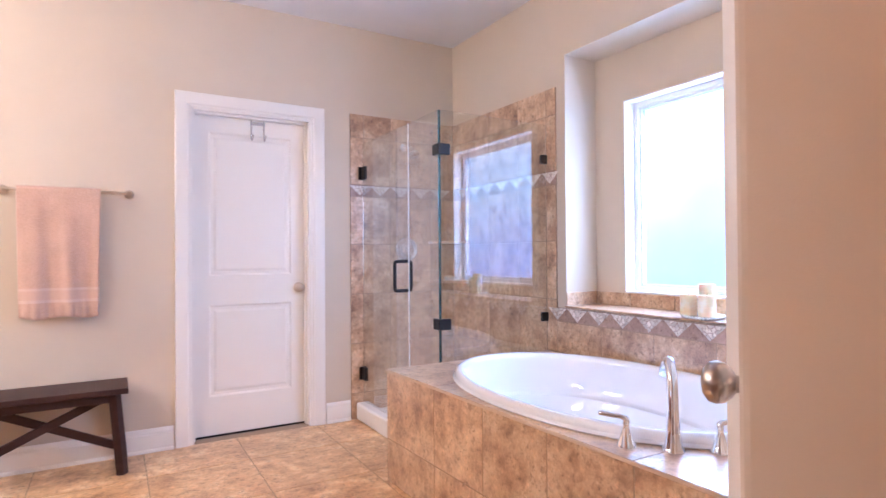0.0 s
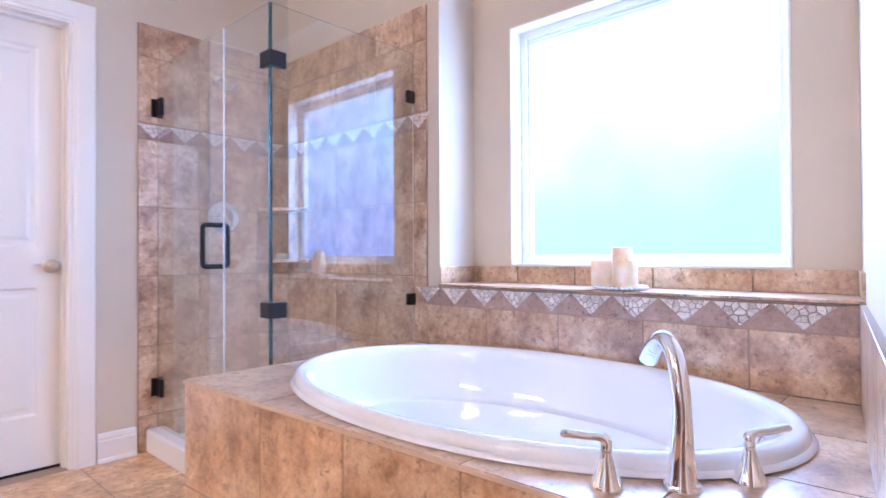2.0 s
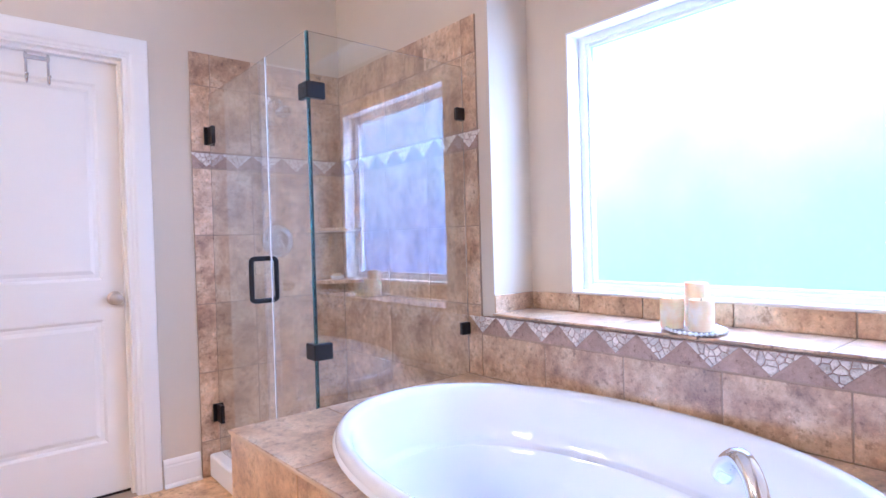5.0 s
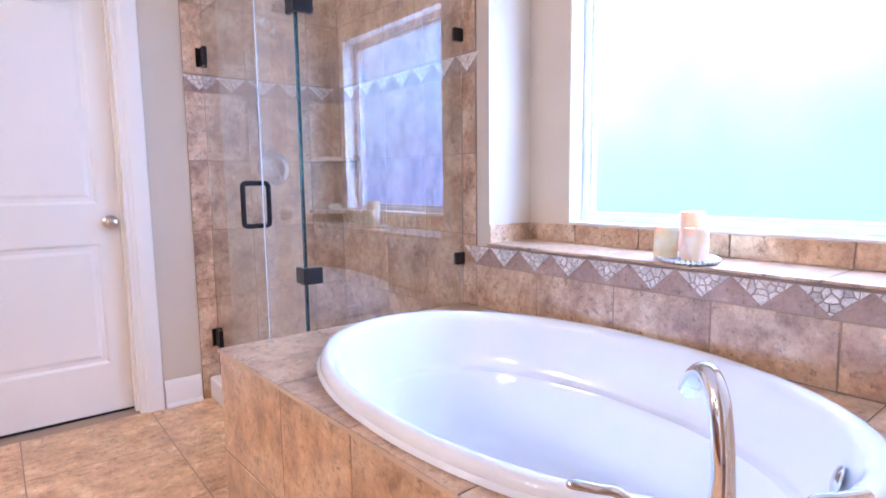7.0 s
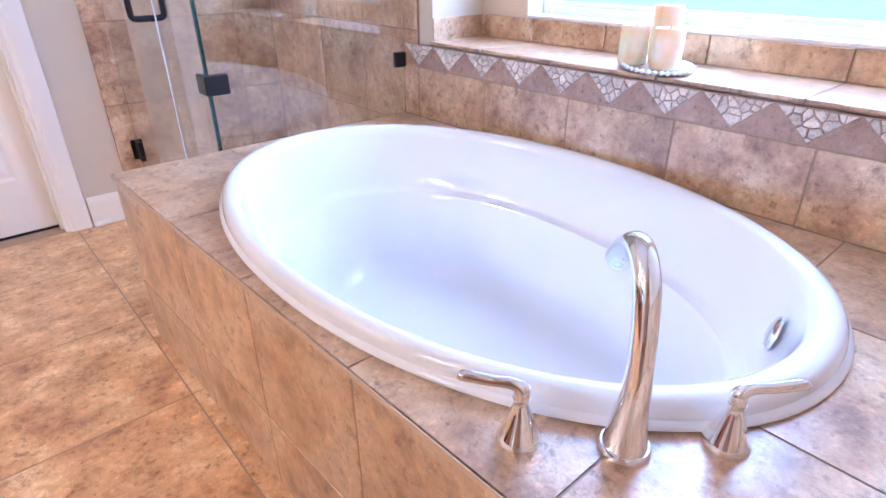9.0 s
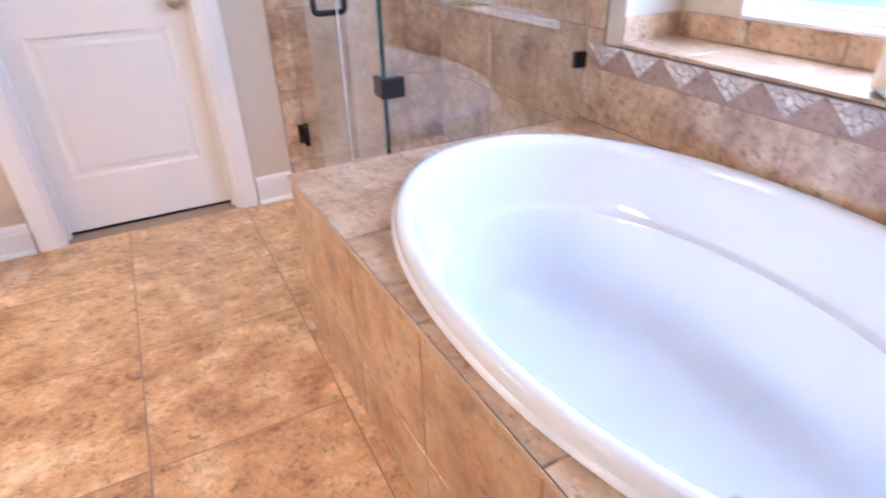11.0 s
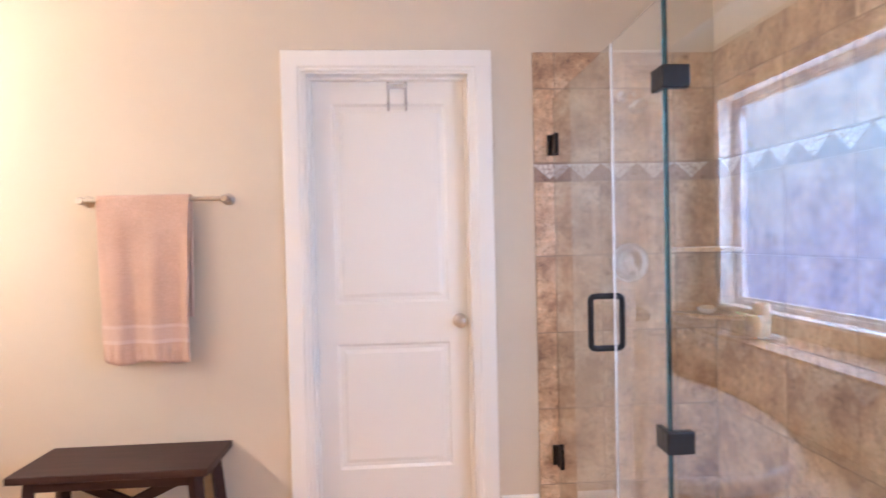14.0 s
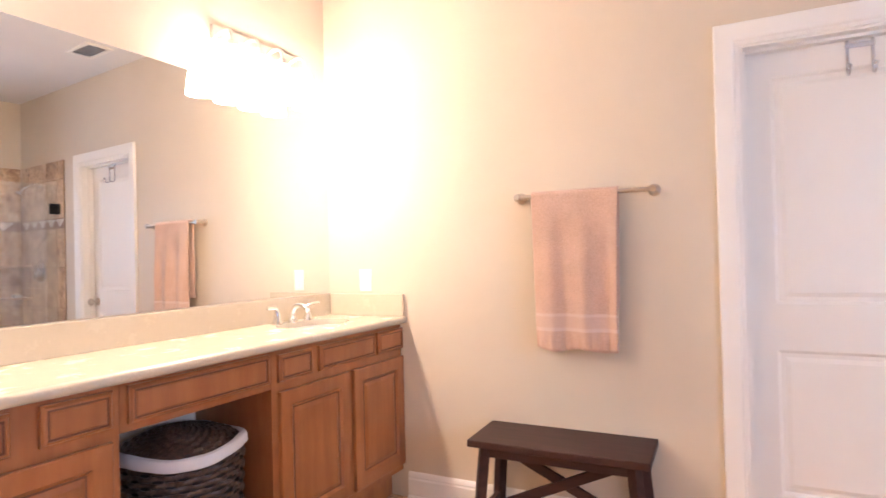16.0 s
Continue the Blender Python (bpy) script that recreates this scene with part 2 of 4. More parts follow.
def thing(name, label, category, group="", at=(0, 0, 0)):
    ob = new(name)
    ob.location = at
    ob.empty_display_size = 0.05
    return tagged(ob, label, category, group)


def setting(ob, label, category):
    return tagged(ob, label, category, kind="structure")


def box(bm, x0, x1, y0, y1, z0, z1, bevel=0.0, m=None, seg=2):
    r = bmesh.ops.create_cube(bm, size=1.0)
    vs = r["verts"]
    for v in vs:
        v.co = Vector(((x0 + x1) / 2 + v.co.x * (x1 - x0), (y0 + y1) / 2 + v.co.y * (y1 - y0), (z0 + z1) / 2 + v.co.z * (z1 - z0)))
    if bevel:
        es = list({e for v in vs for e in v.link_edges})
        r = bmesh.ops.bevel(bm, geom=es, offset=bevel, segments=seg, affect="EDGES", profile=0.5)
        vs = r["verts"]
    if m is not None:
        for v in vs:
            v.co = m @ v.co
    return vs


def boxes(*lots, bevel=0.0):
    bm = bmesh.new()
    for lot in lots:
        box(bm, *lot, bevel=bevel)
    return bm


def lathe(bm, profile, m=None, steps=32, cap=True):
    """Turn (radius, height) pairs about local z; m places them."""
    rings = []
    for r, h in profile:
        ring = []
        for k in range(steps):
            a = 2 * math.pi * k / steps
            p = Vector((r * math.cos(a), r * math.sin(a), h))
            ring.append(bm.verts.new(m @ p if m is not None else p))
        rings.append(ring)
    for a, b in zip(rings, rings[1:]):
        for k in range(steps):
            bm.faces.new((a[k], a[(k + 1) % steps], b[(k + 1) % steps], b[k]))
    if cap:
        bm.faces.new(rings[0])
        bm.faces.new(rings[-1])
    return rings


def tube(bm, points, radii, steps=14, flat=1.0):
    """A bent tube through points; radii one or one for each point."""
    pts = [Vector(p) for p in points]
    radii = radii if isinstance(radii, (list, tuple)) else [radii] * len(pts)
    rings, side = [], None
    for k, p in enumerate(pts):
        d = (pts[min(k + 1, len(pts) - 1)] - pts[max(k - 1, 0)]).normalized()
        if side is None:
            side = d.orthogonal().normalized()
        side = (side - d * side.dot(d)).normalized()
        up = d.cross(side)
        rings.append([bm.verts.new(p + radii[k] * (math.cos(a) * side + flat * math.sin(a) * up)) for a in (2 * math.pi * j / steps for j in range(steps))])
    for a, b in zip(rings, rings[1:]):
        for k in range(steps):
            bm.faces.new((a[k], a[(k + 1) % steps], b[(k + 1) % steps], b[k]))
    bm.faces.new(rings[0])
    bm.faces.new(rings[-1])


def curve_points(points, n=6):
    """Points on a smooth line through the given ones."""
    p = [Vector(q) for q in points]
    p = [2 * p[0] - p[1]] + p + [2 * p[-1] - p[-2]]
    out = []
    for a, b, c, d in zip(p, p[1:], p[2:], p[3:]):
        for k in range(n):
            t = k / n
            out.append(0.5 * (2 * b + (c - a) * t + (2 * a - 5 * b + 4 * c - d) * t * t + (3 * b - a - 3 * c + d) * t ** 3))
    out.append(p[-2])
    return out


def ring_panel(bm, m, u0, u1, v0, v1, steps):
    """A moulded panel: steps of (inset, depth) from the rim inwards; u, v in the face, w towards the viewer."""
    last = None
    for inset, w in steps:
        q = [bm.verts.new(m @ Vector(c)) for c in ((u0 + inset, v0 + inset, w), (u1 - inset, v0 + inset, w), (u1 - inset, v1 - inset, w), (u0 + inset, v1 - inset, w))]
        if last:
            for k in range(4):
                bm.faces.new((last[k], last[(k + 1) % 4], q[(k + 1) % 4], q[k]))
        last = q
    bm.faces.new(last)


PIECES = {}


def piece(name, mat, parent, x0, x1, y0, y1, z0, z1, chamfer=0.0022):
    """One tile, as an object of its own that shares its mesh with tiles of the same size."""
    key = (name, mat.name, round(x1 - x0, 3), round(y1 - y0, 3), round(z1 - z0, 3))
    if key not in PIECES:
        bm = bmesh.new()
        a, b, c = (x1 - x0) / 2, (y1 - y0) / 2, (z1 - z0) / 2
        box(bm, -a, a, -b, b, -c, c, min(chamfer, a / 3, b / 3, c / 3), seg=1)
        me = bpy.data.meshes.new(name)
        bmesh.ops.recalc_face_normals(bm, faces=bm.faces)
        bm.to_mesh(me)
        bm.free()
        me.materials.append(mat)
        PIECES[key] = me
    ob = new(name, PIECES[key])
    ob.location = ((x0 + x1) / 2, (y0 + y1) / 2, (z0 + z1) / 2)
    ob.parent = parent
    return ob


# ---------------------------------------------------------------- plan
CEIL_Z = 2.735
WEST, EAST, NORTH, SOUTH = -1.385, 2.51, 3.83, 0.885     # inner faces of the bathroom walls
SOUTH_OUT = 0.775                                       # the south wall's face on the bedroom side
DOOR_X0, DOOR_X1 = -0.03, 1.435                           # opening through the south wall
NICHE_Y1, NICHE_Z0, NICHE_Z1, NICHE_X = 2.578, 0.825, 2.295, 2.755
WIN_Y0, WIN_Y1, WIN_Z0, WIN_Z1 = 1.245, 2.36, 0.915, 2.005
DECK_X, DECK_Y1, DECK_Z = 1.475, 2.735, 0.56
GLASS_X, GLASS_Y, GLASS_TOP = 1.755, 2.735, 1.915
BACK_Y = -1.6                                           # far wall of the bedroom
SLANT = math.atan2(1.033 - 0.885, EAST - 1.42)          # the end wall of the tub is not quite square
END = 1.033                                             # where it meets the east wall
VANITY_TURN = Matrix.Translation((WEST, NORTH, 0)) @ Matrix.Rotation(radians(-3.4), 4, "Z") @ Matrix.Translation((-WEST, -NORTH, 0))


def turned(ob):
    """Lay a thing along the west wall, which is not quite square to the others."""
    ob.matrix_basis = VANITY_TURN @ ob.matrix_basis
    return ob

# ---------------------------------------------------------------- the large structure
floor = setting(put("floor", boxes((WEST - 0.4, EAST + 0.3, SOUTH_OUT, NORTH + 0.15, -0.12, -0.0016)), GROUT), "tan stone-look ceramic tile floor with thin grout joints", "floor")
bed_floor = setting(put("floor_bedroom", boxes((-2.0, 2.95, BACK_Y, SOUTH_OUT, -0.12, 0.0)), paint("tan_carpet", (0.40, 0.31, 0.23), 0.95, 400.0, 0.8)), "plain tan carpet in the bedroom by the doorway", "floor")
ceiling = setting(put("ceiling", boxes((WEST - 0.7, EAST + 0.5, BACK_Y - 0.1, NORTH + 0.2, CEIL_Z, CEIL_Z + 0.1)), CEIL), "flat off-white painted ceiling", "ceiling")

HOLE_X0, HOLE_X1, HOLE_Z = 0.645, 1.395, 2.05           # door opening in the north wall
wall_north = setting(put("wall_north", boxes(
    (WEST - 0.2, HOLE_X0, NORTH, NORTH + 0.13, 0, CEIL_Z),
    (HOLE_X1, EAST + 0.25, NORTH, NORTH + 0.13, 0, CEIL_Z),
    (HOLE_X0, HOLE_X1, NORTH, NORTH + 0.13, HOLE_Z, CEIL_Z)), WALL), "warm beige painted wall with fine orange-peel texture", "wall")
wall_west = turned(setting(put("wall_west", boxes((WEST - 0.12, WEST, SOUTH_OUT - 0.05, NORTH + 0.02, 0, CEIL_Z)), WALL), "warm beige painted wall behind the vanity", "wall"))
wall_east = setting(put("wall_east", boxes(
    (EAST, NICHE_X, NICHE_Y1, NORTH, 0, CEIL_Z),
    (EAST, NICHE_X, SOUTH, NICHE_Y1, 0, NICHE_Z0),
    (EAST, NICHE_X, SOUTH, NICHE_Y1, NICHE_Z1, CEIL_Z),
    (NICHE_X, NICHE_X + 0.15, SOUTH, WIN_Y0, 0, CEIL_Z),
    (NICHE_X, NICHE_X + 0.15, WIN_Y1, NORTH, 0, CEIL_Z),
    (NICHE_X, NICHE_X + 0.15, WIN_Y0, WIN_Y1, 0, WIN_Z0),
    (NICHE_X, NICHE_X + 0.15, WIN_Y0, WIN_Y1, WIN_Z1, CEIL_Z)), WALL), "warm beige painted wall with a deep window niche", "wall")
bm = boxes((WEST - 0.4, DOOR_X0, SOUTH_OUT, SOUTH, 0, CEIL_Z), (DOOR_X0, DOOR_X1 + 0.02, SOUTH_OUT, SOUTH, 2.06, CEIL_Z))
x_end = NICHE_X + 0.15
plan = [(DOOR_X1 + 0.02, SOUTH_OUT), (x_end, SOUTH_OUT), (x_end, SOUTH + math.tan(SLANT) * (x_end - 1.42)), (DOOR_X1 + 0.02, SOUTH)]
lo, hi = [bm.verts.new((*p, 0.0)) for p in plan], [bm.verts.new((*p, CEIL_Z)) for p in plan]
bm.faces.new(lo), bm.faces.new(hi)
for k in range(4):
    bm.faces.new((lo[k], lo[(k + 1) % 4], hi[(k + 1) % 4], hi[k]))
wall_south = setting(put("wall_south", bm, WALL), "warm beige painted wall with the wide entry opening", "wall")
for nm, lot in (("wall_bedroom_west", (-1.9, -1.8, BACK_Y, SOUTH_OUT, 0, CEIL_Z)), ("wall_bedroom_east", (2.8, 2.9, BACK_Y, SOUTH_OUT, 0, CEIL_Z)),
                ("wall_bedroom_south", (-1.8, 2.8, BACK_Y - 0.1, BACK_Y, 0, CEIL_Z))):
    setting(put(nm, boxes(lot), WALL), "plain beige painted bedroom wall", "wall")


def baseboard(name, x0, x1, y0, y1, label):
    bm = bmesh.new()
    wall, way = (y1, -1) if y1 > 2 else (y0, 1)
    profile = [(0.0, 0.0), (0.026, 0.0), (0.026, 0.007), (0.022, 0.015), (0.015, 0.019), (0.015, 0.098), (0.0115, 0.106), (0.0125, 0.113), (0.009, 0.126), (0.004, 0.135), (0.0, 0.135)]
    a, b = [[bm.verts.new((x, wall + way * d, z)) for d, z in profile] for x in (x0, x1)]
    bm.faces.new(a), bm.faces.new(b)
    for k in range(len(a)):
        j = (k + 1) % len(a)
        bm.faces.new((a[k], a[j], b[j], b[k]))
    return setting(put(name, bm, WHITE), label, "baseboard")


baseboard("baseboard_north_1", -0.90, HOLE_X0 - 0.094, NORTH - 0.015, NORTH, "white painted baseboard under the towel")
baseboard("baseboard_north_2", HOLE_X1 + 0.094, 1.66, NORTH - 0.015, NORTH, "short white painted baseboard beside the shower")
baseboard("baseboard_south", -0.90, DOOR_X0 - 0.09, SOUTH, SOUTH + 0.015, "white painted baseboard")


# doors
def moulded_slab(bm, m, width, height, thick, panels):
    """A two-panel door leaf in local u (width), v (height); its face at w = 0, its back at w = -thick."""
    (a0, a1) = (panels[0][0], panels[0][1])
    rows = sorted(panels, key=lambda p: p[2])
    lots = [(0, a0, 0, height), (a1, width, 0, height)]
    z = 0.0
    for p in rows:
        lots.append((a0, a1, z, p[2]))
        z = p[3]
    lots.append((a0, a1, z, height))
    for u0, u1, v0, v1 in lots:
        box(bm, u0, u1, v0, v1, -thick, 0.0, m=m)
    steps = [(0.0, 0.0), (0.006, -0.004), (0.012, -0.010), (0.028, -0.010), (0.045, -0.003)]
    for u0, u1, v0, v1 in panels:
        ring_panel(bm, m, u0, u1, v0, v1, steps)
        back = m @ Matrix(((1, 0, 0, 0), (0, 1, 0, 0), (0, 0, -1, -thick), (0, 0, 0, 1)))
        ring_panel(bm, back, u0, u1, v0, v1, steps)


def door_knob(parent, m):
    """Round satin knob on a rosette; local z points out of the door."""
    bm = bmesh.new()
    lathe(bm, [(0.033, 0.0), (0.033, 0.004), (0.028, 0.009), (0.013, 0.012), (0.011, 0.022), (0.012, 0.030), (0.020, 0.036), (0.027, 0.044), (0.0295, 0.054), (0.027, 0.064), (0.018, 0.071), (0.006, 0.074)], m, 32)
    part("door_handle", bm, NICKEL, parent, "round satin nickel knob", True)


door_1 = thing("door_1", "closed white two-panel door in white casing with an over-door hook", "door", at=(1.02, NORTH, 0))
setting(door_1, "", "")
door_1.location = (0, 0, 0)
CASE_IN0, CASE_IN1, CASE_TOP = HOLE_X0 + 0.004, HOLE_X1 - 0.004, 2.045


def casing(parent, x0, x1, top, y_face, w=0.09, out=-1):
    """Moulded casing, mitred at the head, round an opening in a wall that faces along y; out: which way it stands proud."""
    profile = [(0.0, 0.0), (0.0, 0.009), (0.003, 0.010), (0.014, 0.010), (0.021, 0.016), (0.026, 0.017), (w - 0.005, 0.020), (w - 0.001, 0.017), (w, 0.0)]
    legs = [[(x0 - u, 0.0, h) for u, h in profile], [(x0 - u, top + u, h) for u, h in profile]], [[(x1 + u, 0.0, h) for u, h in profile], [(x1 + u, top + u, h) for u, h in profile]], \
        [[(x0 - u, top + u, h) for u, h in profile], [(x1 + u, top + u, h) for u, h in profile]]
    for ends in legs:
        bm = bmesh.new()
        a, b = [[bm.verts.new((x, y_face + out * h, z)) for x, z, h in end] for end in ends]
        bm.faces.new(a), bm.faces.new(b)
        for k in range(len(a)):
            j = (k + 1) % len(a)
            bm.faces.new((a[k], a[j], b[j], b[k]))
        part("casing", bm, WHITE, parent)


casing(door_1, CASE_IN0, CASE_IN1, CASE_TOP, NORTH)
part("jamb", boxes((HOLE_X0, HOLE_X0 + 0.019, NORTH - 0.001, NORTH + 0.13, 0, HOLE_Z), (HOLE_X1 - 0.019, HOLE_X1, NORTH - 0.001, NORTH + 0.13, 0, HOLE_Z),
     (HOLE_X0 + 0.019, HOLE_X1 - 0.019, NORTH - 0.001, NORTH + 0.13, HOLE_Z - 0.015, HOLE_Z),
     (HOLE_X0 + 0.019, HOLE_X0 + 0.031, NORTH + 0.045, NORTH + 0.083, 0, HOLE_Z - 0.015), (HOLE_X1 - 0.031, HOLE_X1 - 0.019, NORTH + 0.045, NORTH + 0.083, 0, HOLE_Z - 0.015),
     (HOLE_X0 + 0.031, HOLE_X1 - 0.031, NORTH + 0.045, NORTH + 0.083, HOLE_Z - 0.027, HOLE_Z - 0.015)), WHITE, door_1)
SLAB_X0, SLAB_X1, SLAB_Y = HOLE_X0 + 0.021, HOLE_X1 - 0.021, NORTH + 0.085
bm = bmesh.new()
face = Matrix(((1, 0, 0, SLAB_X0), (0, 0, -1, SLAB_Y), (0, 1, 0, 0.014), (0, 0, 0, 1)))
wide = SLAB_X1 - SLAB_X0
moulded_slab(bm, face, wide, 2.018, 0.035, [(0.095, wide - 0.095, 0.238, 0.815), (0.095, wide - 0.095, 1.0, 1.91)])
part("leaf", bm, WHITE, door_1)
# Near-black strip put under the leaf for the shade in the gap.
part("threshold_gap", boxes((HOLE_X0, HOLE_X1, NORTH + 0.09, NORTH + 0.13, 0.0, 0.013)), DARK, door_1)
door_knob(door_1, Matrix.Translation((1.325, SLAB_Y, 0.925)) @ Matrix.Rotation(radians(90), 4, "X"))
setting(put("wall_closet", boxes((0.3, 1.7, NORTH + 0.16, NORTH + 0.2, 0, 2.4)), WALL), "plain wall behind the closed door", "wall")

# entry door, one leaf standing open towards the bedroom
door_2 = thing("door_2", "white two-panel entry door leaf standing open in its casing", "door")
setting(door_2, "", "")
casing(door_2, DOOR_X0, DOOR_X1, 2.045, SOUTH_OUT, 0.085, -1)
casing(door_2, DOOR_X0, DOOR_X1, 2.045, SOUTH, 0.05, 1)
part("jamb", boxes((DOOR_X1, DOOR_X1 + 0.02, SOUTH_OUT - 0.001, SOUTH + 0.001, 0, 2.06), (DOOR_X0 - 0.0, DOOR_X0 + 0.02, SOUTH_OUT - 0.001, SOUTH + 0.001, 0, 2.06),
     (DOOR_X0 + 0.02, DOOR_X1, SOUTH_OUT - 0.001, SOUTH + 0.001, 2.04, 2.06), (DOOR_X1 - 0.012, DOOR_X1, SOUTH_OUT + 0.04, SOUTH_OUT + 0.075, 0, 2.04)), WHITE, door_2)
LEAF = Matrix.Translation((1.433, 0.792, 0.012)) @ Matrix.Rotation(radians(208.2), 4, "Z")
leaf_face = LEAF @ Matrix(((1, 0, 0, 0), (0, 0, -1, 0), (0, 1, 0, 0), (0, 0, 0, 1)))
bm = bmesh.new()
moulded_slab(bm, leaf_face, 0.565, 2.02, 0.035, [(0.10, 0.465, 0.24, 0.84), (0.10, 0.465, 1.03, 1.90)])
part("leaf", bm, WHITE, door_2)
door_knob(door_2, LEAF @ Matrix.Translation((0.506, 0.0, 0.945)) @ Matrix.Rotation(radians(90), 4, "X"))
for hz in (0.25, 1.11, 1.80):
    bm = bmesh.new()
    box(bm, 1.4315, 1.4355, 0.800, 0.834, hz - 0.045, hz + 0.045, 0.0008)
    for k in range(3):
        lathe(bm, [(0.0065, -0.0135), (0.0065, 0.0135)], Matrix.Translation((1.427, 0.803, hz - 0.029 + 0.029 * k)), 12)
    part("hinge", bm, WHITE, door_2, "painted butt hinge", True)

# end of the bedroom-side wall that the walk starts beside
bm = bmesh.new()
box(bm, 0.785, 0.895, BACK_Y, 0.467, -0.03, CEIL_Z + 0.03, 0.02, seg=4)
setting(put("wall_bedroom_passage", bm, WALL), "beige painted passage wall with a rounded corner by the entry", "wall")

# window
window_1 = thing("window_1", "large frosted white-framed window in the tub niche", "window")
setting(window_1, "", "")
WX = NICHE_X + 0.075
bm = bmesh.new()
for a, b, c, d in ((WIN_Y0, WIN_Y0 + 0.036, WIN_Z0, WIN_Z1), (WIN_Y1 - 0.036, WIN_Y1, WIN_Z0, WIN_Z1), (WIN_Y0 + 0.036, WIN_Y1 - 0.036, WIN_Z0, WIN_Z0 + 0.034), (WIN_Y0 + 0.036, WIN_Y1 - 0.036, WIN_Z1 - 0.036, WIN_Z1)):
    box(bm, WX, WX + 0.06, a, b, c, d, 0.003)
part("window_frame", bm, VINYL, window_1)
bm = bmesh.new()
for a, b, c, d in ((WIN_Y0 + 0.026, WIN_Y0 + 0.05, WIN_Z0 + 0.025, WIN_Z1 - 0.025), (WIN_Y1 - 0.05, WIN_Y1 - 0.026, WIN_Z0 + 0.025, WIN_Z1 - 0.025), (WIN_Y0 + 0.05, WIN_Y1 - 0.05, WIN_Z0 + 0.025, WIN_Z0 + 0.048), (WIN_Y0 + 0.05, WIN_Y1 - 0.05, WIN_Z1 - 0.05, WIN_Z1 - 0.025)):
    box(bm, WX + 0.012, WX + 0.045, a, b, c, d, 0.003)
part("glazing_bead", bm, VINYL, window_1)
pane = part("pane", boxes((WX + 0.026, WX + 0.031, WIN_Y0 + 0.045, WIN_Y1 - 0.045, WIN_Z0 + 0.044, WIN_Z1 - 0.045)), FROST, window_1, "frosted obscure glass")
pane.visible_shadow = False
bm = bmesh.new()
for a, b, c, d in ((WIN_Y0 - 0.001, WIN_Y0 + 0.008, WIN_Z0, WIN_Z1), (WIN_Y1 - 0.008, WIN_Y1 + 0.001, WIN_Z0, WIN_Z1), (WIN_Y0, WIN_Y1, WIN_Z1 - 0.008, WIN_Z1 + 0.001), (WIN_Y0, WIN_Y1, WIN_Z0 - 0.001, WIN_Z0 + 0.010)):
    box(bm, NICHE_X - 0.004, WX, a, b, c, d, 0.002)
part("window_sill", bm, WHITE, window_1, "white window return and sill")
# Lamp added behind the pane for sky light; MIS off keeps it unseen.
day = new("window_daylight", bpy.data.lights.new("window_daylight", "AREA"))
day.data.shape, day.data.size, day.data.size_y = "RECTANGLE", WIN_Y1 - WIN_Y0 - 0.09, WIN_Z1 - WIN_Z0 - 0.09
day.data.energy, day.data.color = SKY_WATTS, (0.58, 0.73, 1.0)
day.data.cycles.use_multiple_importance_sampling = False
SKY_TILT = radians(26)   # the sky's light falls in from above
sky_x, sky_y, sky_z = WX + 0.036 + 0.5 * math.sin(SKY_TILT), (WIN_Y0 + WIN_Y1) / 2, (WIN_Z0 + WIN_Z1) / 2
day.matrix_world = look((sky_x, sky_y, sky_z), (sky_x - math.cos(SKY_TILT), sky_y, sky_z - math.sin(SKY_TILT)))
backdrop = setting(put("backdrop", boxes((NICHE_X + 0.60, NICHE_X + 0.61, 0.35, 3.25, 0.1, 2.95)), OUTDOORS), "soft daylight and garden shade outside the window", "backdrop")

# unseen dome lamp, added behind the entry to light the bedroom walls
lamp = thing("ceiling_lamp", "unseen white glass dome lamp added to light the bedroom side", "ceiling lamp")
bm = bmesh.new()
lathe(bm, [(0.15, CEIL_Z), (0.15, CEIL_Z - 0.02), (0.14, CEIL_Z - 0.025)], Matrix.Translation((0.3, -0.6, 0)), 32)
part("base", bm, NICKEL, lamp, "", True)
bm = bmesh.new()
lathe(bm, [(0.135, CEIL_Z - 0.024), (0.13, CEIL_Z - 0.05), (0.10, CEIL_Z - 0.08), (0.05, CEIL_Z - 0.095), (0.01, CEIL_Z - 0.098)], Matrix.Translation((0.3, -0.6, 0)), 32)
part("dome", bm, DOME_GLOW, lamp, "glowing opal glass dome of the added lamp", True)

# ---------------------------------------------------------------- tub and deck
deck = setting(put("tub_deck", boxes((DECK_X + 0.012, EAST, SOUTH, DECK_Y1 - 0.012, 0.0, 0.10)), GROUT), "raised tub surround clad in tan travertine-look tiles", "tub deck")
TUB_C, TUB_A, TUB_B = Vector((1.994, 1.850)), 0.785, 0.502
TUB_POWER, TUB_TURN = 2.10, radians(-1.0)


def oval(ax, ay, z, steps=96, power=TUB_POWER):
    pts = []
    for k in range(steps):
        a = 2 * math.pi * k / steps
        c, s = math.cos(a), math.sin(a)
        u, v = ax * math.copysign(abs(c) ** (2 / power), c), ay * math.copysign(abs(s) ** (2 / power), s)
        pts.append(Vector((TUB_C.x + u * math.cos(TUB_TURN) - v * math.sin(TUB_TURN), TUB_C.y + u * math.sin(TUB_TURN) + v * math.cos(TUB_TURN), z)))
    return pts


FRONT_SLANT = 0.034


def lean(x, y):
    """How far the deck's front, which is not quite square, stands off the straight line."""
    return -(FRONT_SLANT * (y - 1.85) + 0.006) * max(0.0, min(1.0, (2.2 - x) / (2.2 - DECK_X)))


